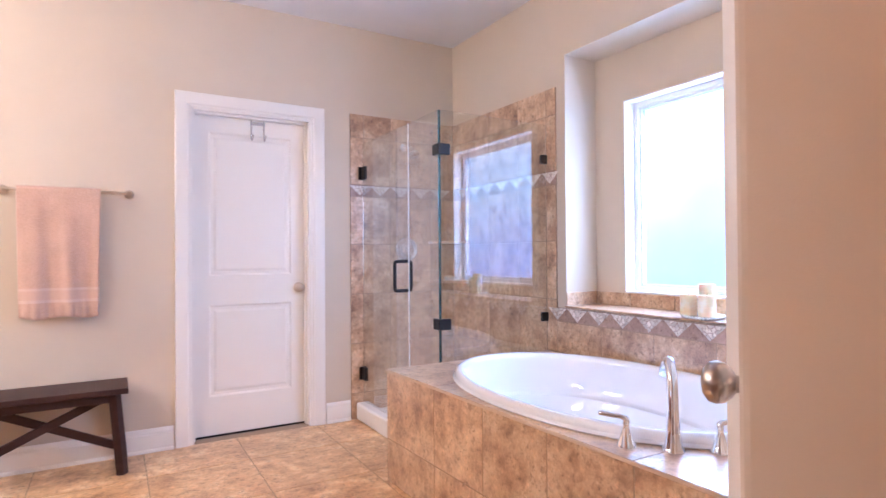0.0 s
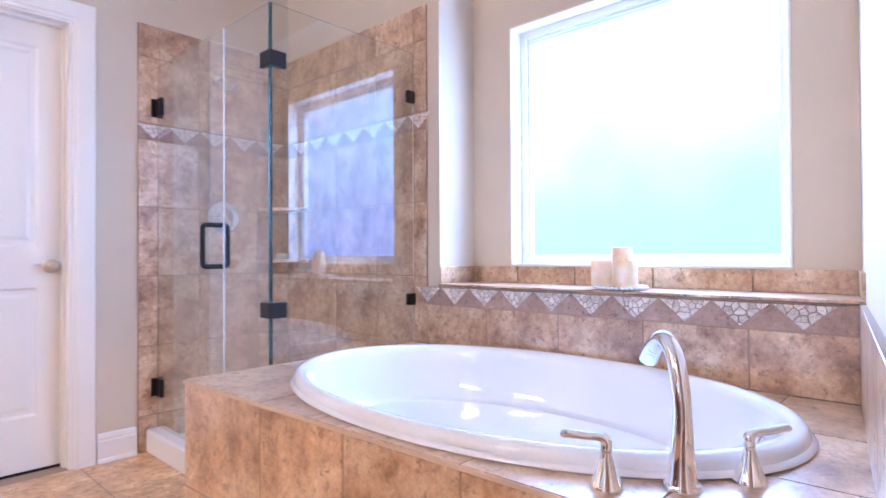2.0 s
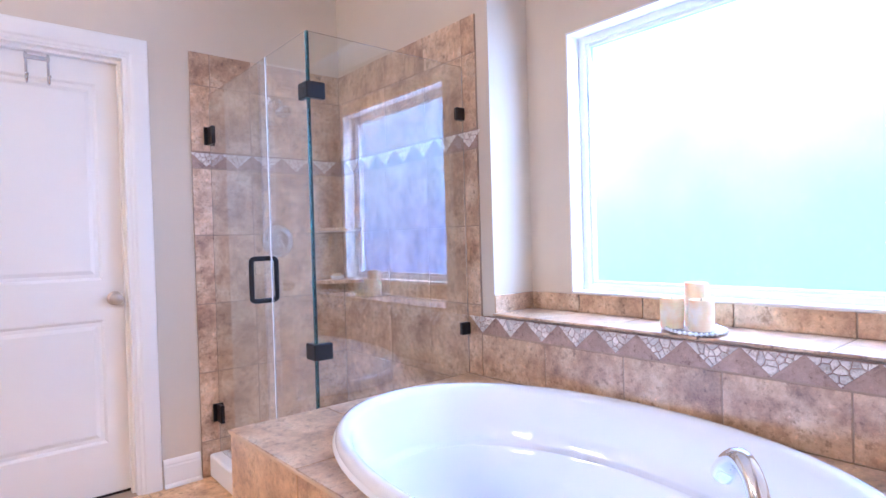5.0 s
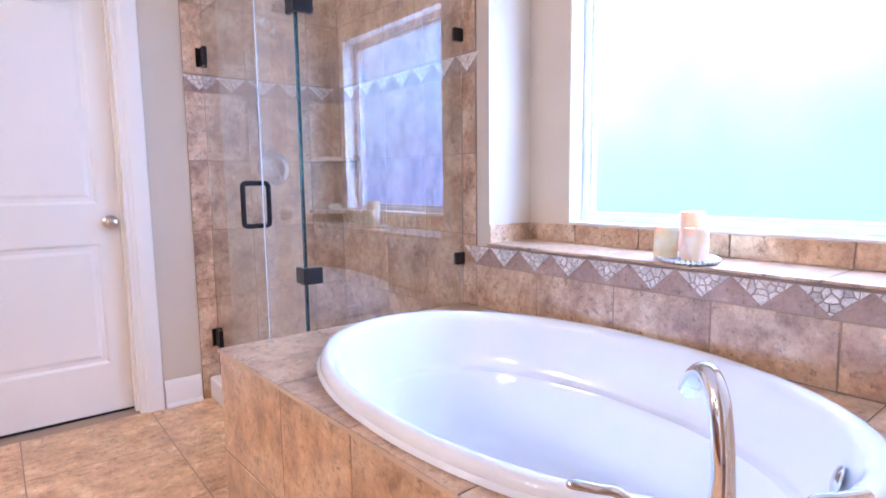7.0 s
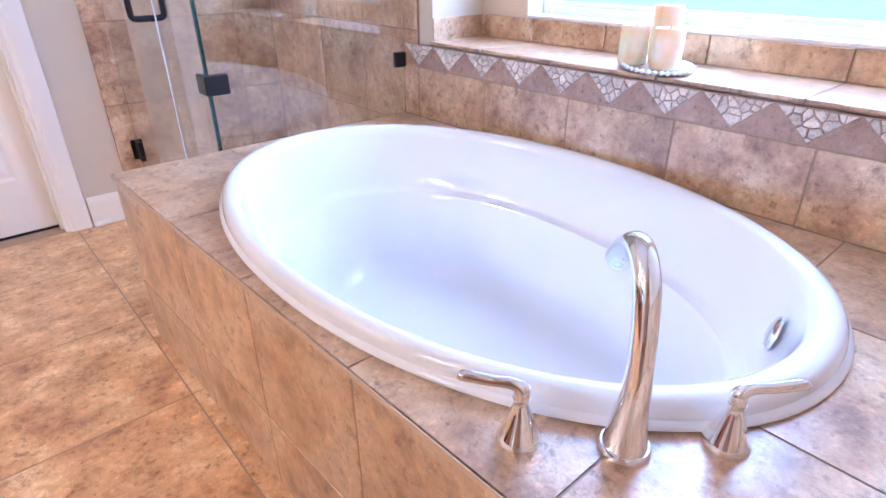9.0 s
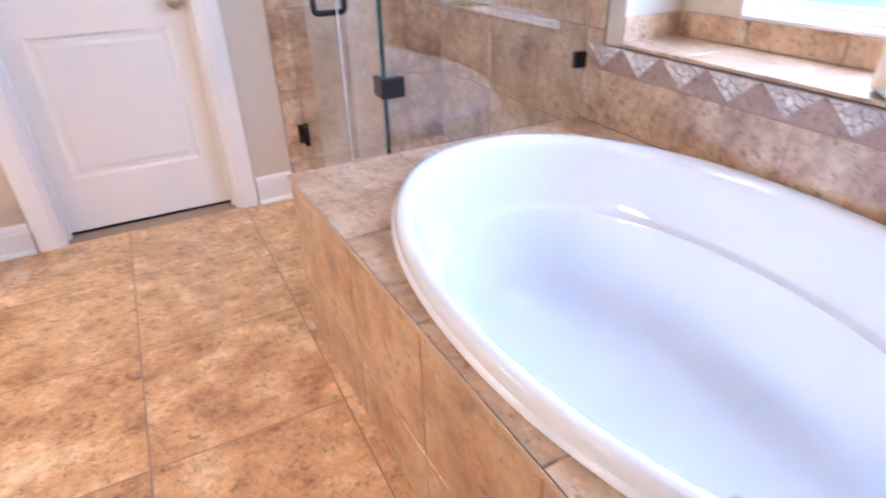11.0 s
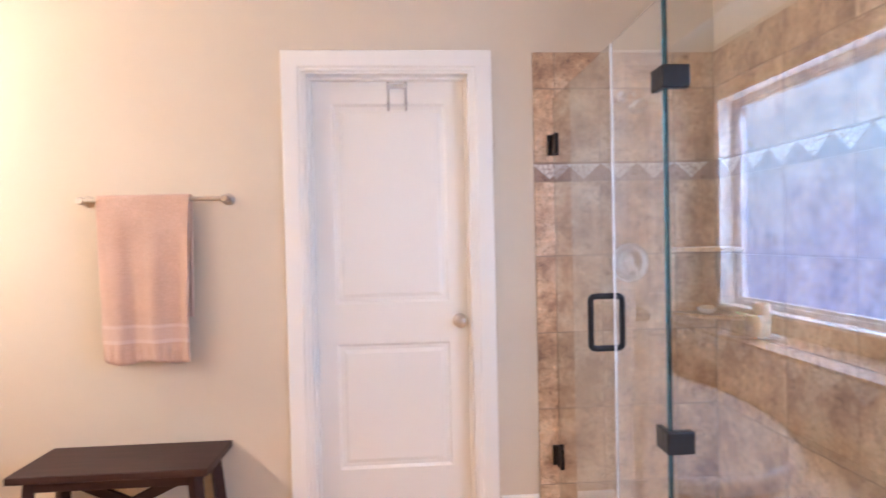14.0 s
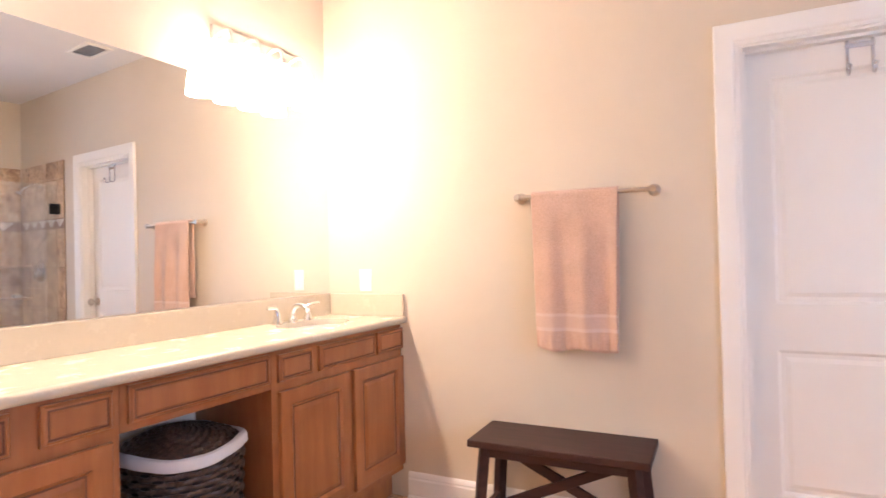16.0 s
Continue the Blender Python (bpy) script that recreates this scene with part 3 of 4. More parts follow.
def bath():
    tub = thing("bathtub", "white glossy acrylic oval soaking tub set in the tiled deck", "bathtub")
    prof = [(-0.055, DECK_Z - 0.03), (-0.002, DECK_Z), (0.002, DECK_Z + 0.004), (0.0, DECK_Z + 0.010), (-0.006, DECK_Z + 0.014), (-0.008, DECK_Z + 0.026), (-0.014, DECK_Z + 0.037), (-0.024, DECK_Z + 0.042), (-0.036, DECK_Z + 0.040), (-0.044, DECK_Z + 0.032), (-0.050, DECK_Z + 0.014),
            (-0.058, DECK_Z - 0.03), (-0.074, DECK_Z - 0.10), (-0.088, DECK_Z - 0.145), (-0.093, DECK_Z - 0.153), (-0.112, DECK_Z - 0.160), (-0.118, DECK_Z - 0.172), (-0.142, DECK_Z - 0.26), (-0.172, DECK_Z - 0.36), (-0.205, DECK_Z - 0.405), (-0.25, DECK_Z - 0.425), (-0.33, DECK_Z - 0.43)]
    bm = bmesh.new()
    rings = []
    for d, z in prof:
        rings.append([bm.verts.new(p) for p in oval(TUB_B + d, TUB_A + d * 1.35, z)])
    n = len(rings[0])
    for a, b in zip(rings, rings[1:]):
        for k in range(n):
            bm.faces.new((a[k], a[(k + 1) % n], b[(k + 1) % n], b[k]))
    bm.faces.new(rings[-1])
    ob = part("shell", bm, ACRYLIC, tub, "", True)
    ob.data.shade_smooth()
    bm = bmesh.new()
    lathe(bm, [(0.034, 0.0), (0.034, 0.004), (0.028, 0.010), (0.012, 0.014)], Matrix.Translation((2.138, 1.196, 0.502)) @ Matrix.Rotation(radians(15), 4, "Z") @ Matrix.Rotation(radians(-78), 4, "X"), 28)
    part("overflow", bm, CHROME, tub, "chrome overflow plate", True)
    bm = bmesh.new()
    lathe(bm, [(0.03, 0.0), (0.03, 0.003), (0.022, 0.006)], Matrix.Translation((2.0, 1.55, DECK_Z - 0.429)), 24)
    part("drain", bm, CHROME, tub, "chrome drain", True)


bath()


def tub_filler():
    f = thing("tub_faucet", "polished chrome roman tub filler with two lever handles on the deck", "faucet")
    base, tip = Vector((1.650, 1.202, DECK_Z)), Vector((1.748, 1.309, 0.765))
    d = (tip - base)
    d.z = 0
    d.normalize()
    pts = curve_points([base, base + Vector((0, 0, 0.05)), base - d * 0.004 + Vector((0, 0, 0.12)), base + d * 0.004 + Vector((0, 0, 0.175)), base + d * 0.024 + Vector((0, 0, 0.226)), base + d * 0.062 + Vector((0, 0, 0.248)), base + d * 0.102 + Vector((0, 0, 0.230)), base + d * 0.130 + Vector((0, 0, 0.200))], 6)
    n = len(pts) - 1
    radii = []
    for k in range(n + 1):
        t = k / n
        radii.append(0.031 - 0.0155 * min(1, t / 0.3) ** 0.7 + (0.003 * max(0, (t - 0.6) / 0.4)))
    bm = bmesh.new()
    tube(bm, pts, radii, 24)
    lathe(bm, [(0.033, 0.0), (0.033, 0.004), (0.030, 0.010)], Matrix.Translation(base), 28)
    part("spout", bm, CHROME, f, "", True)
    for p, way in ((Vector((1.564, 1.300, DECK_Z)), Vector((-0.66, 0.75, 0))), (Vector((1.752, 1.122, DECK_Z)), Vector((0.75, -0.66, 0)))):
        bm = bmesh.new()
        lathe(bm, [(0.029, 0.0), (0.029, 0.004), (0.026, 0.011), (0.0195, 0.028), (0.0135, 0.046), (0.0098, 0.058), (0.0092, 0.063), (0.0112, 0.067)], Matrix.Translation(p), 28)
        h = part("handle_base", bm, CHROME, f, "", True)
        top = p + Vector((0, 0, 0.066))
        bm = bmesh.new()
        tube(bm, curve_points([top, top + Vector((0, 0, 0.014)), top + way * 0.012 + Vector((0, 0, 0.022)), top + way * 0.038 + Vector((0, 0, 0.024)), top + way * 0.066 + Vector((0, 0, 0.028)), top + way * 0.080 + Vector((0, 0, 0.027))], 5),
             [0.0105] * 6 + [0.0100, 0.0094, 0.0088, 0.0083, 0.0079] + [0.0076, 0.0074, 0.0072, 0.0072, 0.0074] + [0.0076] * 5 + [0.0076, 0.0074, 0.0068, 0.0056, 0.003], 16)
        part("lever", bm, CHROME, h, "", True)


tub_filler()

# ---------------------------------------------------------------- shower
pan = thing("shower_pan", "white shower base with a raised curb", "shower base")
bm = boxes((GLASS_X + 0.04, EAST - 0.012, DECK_Y1, NORTH - 0.012, 0.0, 0.05))
part("tray", bm, PAN, pan)
bm = bmesh.new()
box(bm, GLASS_X - 0.055, GLASS_X + 0.04, DECK_Y1 + 0.002, NORTH - 0.012, 0.0, 0.115, 0.012, seg=3)
part("curb", bm, PAN, pan)
bm = bmesh.new()
lathe(bm, [(0.05, 0.0), (0.05, 0.003), (0.042, 0.005)], Matrix.Translation((2.13, 3.3, 0.05)), 24)
part("drain", bm, CHROME, pan, "chrome drain", True)


def glass_panel(parent, x0, x1, y0, y1, z0, z1):
    g = part("glass", boxes((x0, x1, y0, y1, z0, z1)), GLASS, parent)
    g.visible_shadow = False
    return g


T = 0.005
side = thing("shower_enclosure", "clear frameless glass shower enclosure standing on the tub deck", "shower screen")
glass_panel(side, GLASS_X + T, EAST - 0.016, GLASS_Y - T, GLASS_Y + T, DECK_Z + 0.002, GLASS_TOP)
part("edge", boxes((GLASS_X - T, GLASS_X + T - 0.0005, GLASS_Y - T, GLASS_Y + T, DECK_Z + 0.002, GLASS_TOP)), GLASS_EDGE, side, "green polished glass edge")
glass_panel(side, GLASS_X - T, GLASS_X + T, GLASS_Y + T + 0.001, 3.09, 0.115, GLASS_TOP)
sdoor = thing("shower_door", "closed clear frameless glass shower door with dark bronze pull and hinges", "shower door")
glass_panel(sdoor, GLASS_X - T, GLASS_X + T, 3.097, NORTH - 0.03, 0.122, GLASS_TOP)

# Pale seal strip added to draw the bright line on the glass edge.
part("seal", boxes((GLASS_X - 0.0065, GLASS_X + 0.0065, 3.0905, 3.0965, 0.122, GLASS_TOP)), SEAL_HIGHLIGHT, sdoor, "pale seal strip put in for the bright glass-edge highlight")


def clamp(parent, x, y, z, sx, sy, sz=0.06):
    bm = bmesh.new()
    box(bm, x - sx / 2, x + sx / 2, y - sy / 2, y + sy / 2, z - sz / 2, z + sz / 2, 0.004)
    part("clamp", bm, BRONZE, parent, "dark bronze square clamp")


for z in (1.706, 0.762):
    clamp(side, EAST - 0.034, GLASS_Y, z, 0.045, 0.03, 0.055)
    bm = bmesh.new()
    box(bm, GLASS_X - 0.014, GLASS_X + 0.060, GLASS_Y - 0.016, GLASS_Y + 0.014, z - 0.030, z + 0.030, 0.004)
    box(bm, GLASS_X - 0.0135, GLASS_X + 0.0135, GLASS_Y + 0.010, GLASS_Y + 0.056, z - 0.0295, z + 0.0295, 0.004)
    part("corner_clamp", bm, BRONZE, side, "dark bronze corner clamp")
for z in (1.710, 0.315):
    bm = bmesh.new()
    box(bm, GLASS_X - 0.014, GLASS_X + 0.014, NORTH - 0.085, NORTH - 0.02, z - 0.045, z + 0.045, 0.004)
    box(bm, GLASS_X - 0.03, GLASS_X + 0.03, NORTH - 0.022, NORTH - 0.013, z - 0.045, z + 0.045, 0.002)
    part("hinge", bm, BRONZE, sdoor, "dark bronze hinge")
for sgn in (-1, 1):
    hx, hy = GLASS_X, 3.175
    bm = bmesh.new()
    o = 0.058 * sgn
    tube(bm, curve_points([(hx + 0.003 * sgn, hy, 1.098), (hx + o * 0.7, hy, 1.098), (hx + o * 0.95, hy, 1.092), (hx + o, hy, 1.075), (hx + o, hy, 1.01), (hx + o, hy, 0.945), (hx + o * 0.95, hy, 0.928), (hx + o * 0.7, hy, 0.922), (hx + 0.003 * sgn, hy, 0.922)], 5), 0.0105, 14)
    part("pull", bm, BRONZE, sdoor, "dark bronze D-shaped pull", True)

valve = thing("shower_valve", "round satin chrome shower valve with lever on the tiled wall", "shower valve")
VM = Matrix.Translation((2.104, NORTH - 0.011, 1.175)) @ Matrix.Rotation(radians(90), 4, "X")
bm = bmesh.new()
lathe(bm, [(0.089, 0.0), (0.089, 0.008), (0.084, 0.013), (0.074, 0.013), (0.066, 0.007), (0.052, 0.006), (0.046, 0.010)], VM, 40)
part("escutcheon", bm, BRUSHED, valve, "", True)
bm = bmesh.new()
lathe(bm, [(0.040, 0.012), (0.038, 0.03), (0.033, 0.045), (0.026, 0.05)], VM, 32)
tube(bm, [VM @ Vector(p) for p in ((0.0, 0.0, 0.044), (0.012, -0.03, 0.05), (0.022, -0.062, 0.052))], [0.011, 0.009, 0.007], 14)
part("lever", bm, BRUSHED, valve, "", True)

head = thing("shower_fixture", "small chrome shower head on a bent wall arm", "shower")
bm = bmesh.new()
tube(bm, curve_points([(2.085, NORTH - 0.011, 1.925), (2.085, NORTH - 0.07, 1.93), (2.085, NORTH - 0.12, 1.915), (2.085, NORTH - 0.15, 1.885)], 5), 0.0095, 14)
lathe(bm, [(0.028, 0), (0.028, 0.004), (0.014, 0.010)], Matrix.Translation((2.085, NORTH - 0.011, 1.925)) @ Matrix.Rotation(radians(90), 4, "X"), 24)
part("arm", bm, CHROME, head, "", True)
bm = bmesh.new()
lathe(bm, [(0.012, 0.0), (0.016, -0.015), (0.030, -0.032), (0.042, -0.046), (0.043, -0.056), (0.036, -0.059)], Matrix.Translation((2.085, NORTH - 0.147, 1.888)) @ Matrix.Rotation(radians(-32), 4, "X"), 28)
part("rose", bm, CHROME, head, "", True)

for z in (1.222, 0.93):
    sh = thing("corner_shelf", "small stone corner shelf in the tiled shower", "shelf", "shower corner shelves")
    bm = bmesh.new()
    r = 0.21
    outline = [Vector((0, 0, 0))] + [Vector((-r * math.cos(a), -r * math.sin(a), 0)) * (0.90 if 0.3 < a < 1.27 else 1.0) for a in (radians(90 * k / 14) for k in range(15))]
    c = Vector((EAST - 0.011, NORTH - 0.011, z))
    lo = [bm.verts.new(c + p) for p in outline]
    hi = [bm.verts.new(c + p + Vector((0, 0, 0.018))) for p in outline]
    bm.faces.new(lo), bm.faces.new(hi)
    for k in range(len(lo)):
        j = (k + 1) % len(lo)
        bm.faces.new((lo[k], lo[j], hi[j], hi[k]))
    part("slab", bm, TILE, sh)
soap = thing("soap_dish", "small cream soap dish on the shower shelf", "soap dish")
bm = bmesh.new()
lathe(bm, [(0.028, 0.0), (0.038, 0.012), (0.042, 0.022), (0.037, 0.020), (0.026, 0.008)], Matrix.Translation((EAST - 0.10, NORTH - 0.09, 0.948)), 24)
part("dish", bm, PORCELAIN, soap, "", True)
bm = bmesh.new()
box(bm, EAST - 0.125, EAST - 0.075, NORTH - 0.108, NORTH - 0.072, 0.958, 0.982, 0.008, seg=3)
part("soap_bar", bm, plain("cream_soap", (0.75, 0.66, 0.50), 0.5), soap)

# ---------------------------------------------------------------- candles on the sill
SILL_Z = 0.838
tray = thing("candle_tray", "white scalloped lace-edged tray on the tiled window sill", "tray")
TM = Matrix.Translation((2.592, 1.758, SILL_Z + 0.001)) @ Matrix.Rotation(radians(-48), 4, "Z")
bm = bmesh.new()
lathe(bm, [(0.10, 0.0), (0.118, 0.004), (0.122, 0.010), (0.117, 0.011), (0.10, 0.006), (0.02, 0.006)], TM @ Matrix.Diagonal((0.72, 1.05, 1, 1)), 40)
part("plate", bm, PORCELAIN, tray, "", True)
bm = bmesh.new()
for k in range(36):
    a = 2 * math.pi * k / 36
    lathe(bm, [(0.002, -0.006), (0.0062, -0.003), (0.0072, 0.0), (0.0062, 0.003), (0.002, 0.006)], TM @ Matrix.Translation((0.72 * 0.121 * math.cos(a), 1.05 * 0.121 * math.sin(a), 0.008)), 8)
part("beaded_edge", bm, PORCELAIN, tray, "", True)


def candle(x, y, r, h):
    c = thing("candle", "short ivory pillar candle on the white tray" if h < 0.12 else "taller ivory pillar candle on the white tray", "candle", "candles on the sill", at=(x, y, SILL_Z + 0.0075))
    bm = bmesh.new()
    lathe(bm, [(r - 0.002, 0.0), (r, 0.003), (r, h - 0.004), (r - 0.003, h), (r - 0.010, h - 0.002), (r - 0.014, h - 0.009), (0.004, h - 0.010)], None, 32)
    part("wax", bm, WAX, c, "", True)
    bm = bmesh.new()
    tube(bm, [(0, 0, h - 0.011), (0.001, 0, h - 0.003), (0.003, 0.001, h + 0.004)], 0.0012, 6)
    part("wick", bm, DARK, c)


candle(2.572, 1.822, 0.037, 0.098)
candle(2.566, 1.722, 0.038, 0.098)
candle(2.636, 1.770, 0.037, 0.145)

# ---------------------------------------------------------------- towel, bench, hook
def towel_rail():
    bar = thing("towel_bar", "satin nickel towel bar on the beige wall", "towel bar")
    by, bz = NORTH - 0.06, 1.495
    bm = bmesh.new()
    tube(bm, [(-0.262, by, bz), (0.322, by, bz)], 0.0095, 18)
    part("rod", bm, NICKEL, bar, "", True)
    for x in (-0.262, 0.322):
        bm = bmesh.new()
        lathe(bm, [(0.026, 0.0), (0.026, 0.005), (0.020, 0.010), (0.013, 0.016), (0.012, 0.045), (0.017, 0.052), (0.017, 0.068), (0.012, 0.074)], Matrix.Translation((x, NORTH, bz)) @ Matrix.Rotation(radians(90), 4, "X"), 28)
        part("post", bm, NICKEL, bar, "", True)
    towel = thing("towel", "peach terry bath towel with a woven band, hanging over the bar", "towel")
    bm = bmesh.new()
    path = []
    for k in range(44):
        path.append((-1, 0.815 + (bz - 0.815) * k / 43))
    for k in range(1, 9):
        path.append((math.cos(math.pi * (1 - k / 9)), bz + math.sin(math.pi * k / 9)))
    for k in range(24):
        path.append((1, bz - 0.50 * k / 23))
    cols, grid = 90, []
    for i in range(cols + 1):
        u = i / cols
        line = []
        for j, (s, z) in enumerate(path):
            front = j < 44
            drop = max(0.0, bz - z) if (j < 44 or j >= 52) else 0.0
            x = -0.192 + 0.375 * u + (0.010 - 0.020 * u) * min(1, drop / 0.5)
            if j >= 44 and j < 52:
                y, zz = by + 0.017 * s, bz + 0.017 * (z - bz)
            else:
                fold = min(1.0, drop / 0.4)
                wave = 0.015 * math.sin(2 * math.pi * (2.3 * u + 0.2 + 0.12 * z)) + 0.0035 * math.sin(2 * math.pi * 9.0 * u + 3.0 * noise.noise((u * 3, 1.0, 8.0))) * max(0.0, min(1.0, (0.90 - z) / 0.03)) - 0.004 * math.exp(-((z - 0.935) / 0.03) ** 2) + 0.0022 * math.sin(2 * math.pi * (5.3 * u + 0.4 * z)) + 0.006 * noise.noise((u * 4, z * 2.5, 2.0)) + 0.002 * noise.noise((u * 14, z * 9, 5.0))
                y, zz = by + 0.017 * s + (wave * fold - 0.012 * fold if front else 0.5 * wave * fold + 0.006 * fold), z
                if front and j < 6:
                    zz += 0.007 * math.sin(2 * math.pi * (1.7 * u + 0.3)) * (1 - j / 6)
            line.append(bm.verts.new((x, y, zz)))
        grid.append(line)
    for a, b in zip(grid, grid[1:]):
        for k in range(len(path) - 1):
            bm.faces.new((a[k], a[k + 1], b[k + 1], b[k]))
    ob = part("cloth", bm, TERRY, towel, "", True)
    ob.data.shade_smooth()
    mod = ob.modifiers.new("thickness", "SOLIDIFY")
    mod.thickness, mod.offset = 0.009, 0.0


towel_rail()


def bench_seat():
    b = thing("bench", "dark espresso wooden bench with splayed legs and crossed braces", "bench")
    x0, x1, y0, y1, z = -0.43, 0.312, 3.505, 3.815, 0.45
    bm = bmesh.new()
    box(bm, x0, x1, y0, y1, z - 0.03, z, 0.004)
    part("seat", bm, ESPRESSO, b)
    bm = bmesh.new()
    for yy in (y0 + 0.035, y1 - 0.055):
        box(bm, x0 + 0.06, x1 - 0.06, yy, yy + 0.02, z - 0.075, z - 0.03, 0.002)
    part("apron", bm, ESPRESSO, b)

    def beam(name, a, c, w, d):
        a, c = Vector(a), Vector(c)
        q = (c - a).to_track_quat("Z", "Y").to_matrix().to_4x4()
        bm = bmesh.new()
        box(bm, -w / 2, w / 2, -d / 2, d / 2, 0, (c - a).length, 0.002, Matrix.Translation(a) @ q)
        part(name, bm, ESPRESSO, b)

    for sx, xt, xb in ((-1, x0 + 0.065, x0 + 0.028), (1, x1 - 0.065, x1 - 0.028)):
        for sy, yt, yb in ((-1, y0 + 0.045, y0 + 0.022), (1, y1 - 0.045, y1 - 0.022)):
            beam("leg", (xb, yb, 0.0), (xt, yt, z - 0.031), 0.042, 0.042)
        beam("end_rail", (xt + 0.0, y0 + 0.05, z - 0.055), (xt, y1 - 0.05, z - 0.055), 0.024, 0.045)
        beam("end_rail", (xb - sx * 0.012, y0 + 0.04, 0.12), (xb - sx * 0.012, y1 - 0.04, 0.12), 0.022, 0.04)
    ym = (y0 + y1) / 2
    beam("brace", (x0 + 0.06, ym - 0.012, 0.115), (x1 - 0.075, ym - 0.012, z - 0.05), 0.02, 0.042)
    beam("brace", (x1 - 0.06, ym + 0.012, 0.115), (x0 + 0.075, ym + 0.012, z - 0.05), 0.02, 0.042)


bench_seat()


def over_door_hook():
    h = thing("door_hook", "chrome double hook hung over the closed door", "hook")
    y = SLAB_Y
    bm = bmesh.new()
    box(bm, 1.013, 1.107, y - 0.006, y - 0.0015, 1.992, 2.012, 0.001)
    part("bar", bm, BRUSHED, h)
    for x in (1.020, 1.100):
        bm = bmesh.new()
        box(bm, x - 0.005, x + 0.005, y - 0.0045, y - 0.001, 1.90, 2.038, 0.0005)
        box(bm, x - 0.005, x + 0.005, y - 0.0045, y + 0.034, 2.0335, 2.0360, 0.0004)
        tube(bm, curve_points([(x, y - 0.004, 1.905), (x, y - 0.012, 1.890), (x, y - 0.030, 1.888), (x, y - 0.040, 1.900), (x, y - 0.042, 1.915)], 4), 0.0045, 10)
        lathe(bm, [(0.003, -0.008), (0.008, -0.004), (0.009, 0.0), (0.008, 0.004), (0.003, 0.008)], Matrix.Translation((x, y - 0.042, 1.917)), 14)
        part("hook", bm, BRUSHED, h, "", True)


over_door_hook()

# ---------------------------------------------------------------- vanity
FACE = -0.937          # cabinet face
COUNTER_Z = 0.93


def front_panel(parent, name, y0, y1, z0, z1, kind):
    """A drawer or door front on the cabinet face; u runs along y."""
    m = Matrix(((0, 0, 1, FACE), (1, 0, 0, 0), (0, 1, 0, 0), (0, 0, 0, 1)))
    bm = bmesh.new()
    t = 0.019
    if kind == "door":
        w = 0.058
        ring_panel(bm, m, y0, y1, z0, z1, [(0.0, 0.0005), (0.0, t - 0.003), (0.003, t), (w, t), (w + 0.007, t - 0.006), (w + 0.012, t - 0.009), (w + 0.020, t - 0.009), (w + 0.035, t - 0.004)])
    else:
        ring_panel(bm, m, y0, y1, z0, z1, [(0.0, 0.0005), (0.0, t - 0.006), (0.004, t - 0.004), (0.008, t + 0.001), (0.013, t + 0.002), (0.014, t - 0.002), (0.020, t - 0.002), (0.024, t + 0.0005)])
    p = part(name, bm, MAPLE, parent)
    # Glaze in the groove, drawn wider to paint in the shadow outline.
    bm = bmesh.new()
    k = 0.0142 if kind != "door" else 0.058 + 0.012
    a, b, c, d = y0 + k, y1 - k, z0 + k, z1 - k
    w = 0.0055
    h0 = t - 0.0032 if kind != "door" else t - 0.0102
    for u0, u1, v0, v1 in ((a, a + w, c, d), (b - w, b, c, d), (a, b, c, c + w), (a, b, d - w, d)):
        box(bm, u0, u1, v0, v1, h0, h0 + 0.0022, 0, m)
    part("glaze_line", bm, GLAZE, p, "dark glaze and painted shadow line in the moulding")
    return p


def cabinet(label, y0, y1, drawers, doors):
    c = thing("vanity_cabinet", label, "cabinet", "vanity cabinets")
    part("body", boxes((WEST + 0.003, FACE, y0, y1, 0.14, COUNTER_Z - 0.036), (WEST + 0.003, FACE - 0.07, y0 + 0.002, y1 - 0.002, 0.0, 0.14)), MAPLE, c)
    for d in drawers:
        front_panel(c, "drawer_front", *d, "drawer")
    for d in doors:
        front_panel(c, "door", *d, "door")
    turned(c)
    return c


cabinet("honey maple vanity cabinet with two doors beside the wall", 2.968, NORTH + 0.035, [(2.998, 3.185, 0.766, 0.872), (3.230, 3.618, 0.766, 0.872), (3.642, NORTH + 0.028, 0.766, 0.872)],
        [(3.0, 3.420, 0.175, 0.728), (3.452, NORTH + 0.025, 0.175, 0.728)])
cabinet("honey maple vanity cabinet with two doors and drawers", 1.45, 2.383, [(2.173, 2.360, 0.768, 0.878), (1.72, 2.106, 0.768, 0.878), (1.475, 1.675, 0.768, 0.878)],
        [(1.93, 2.356, 0.175, 0.732), (1.475, 1.90, 0.175, 0.732)])
knee = turned(thing("vanity_cabinet", "honey maple knee-space drawer unit over the open gap", "cabinet", "vanity cabinets"))
part("body", boxes((WEST + 0.002, FACE, 2.3845, 2.9665, 0.745, COUNTER_Z - 0.036)), MAPLE, knee)
front_panel(knee, "drawer_front", 2.406, 2.950, 0.768, 0.882, "drawer")

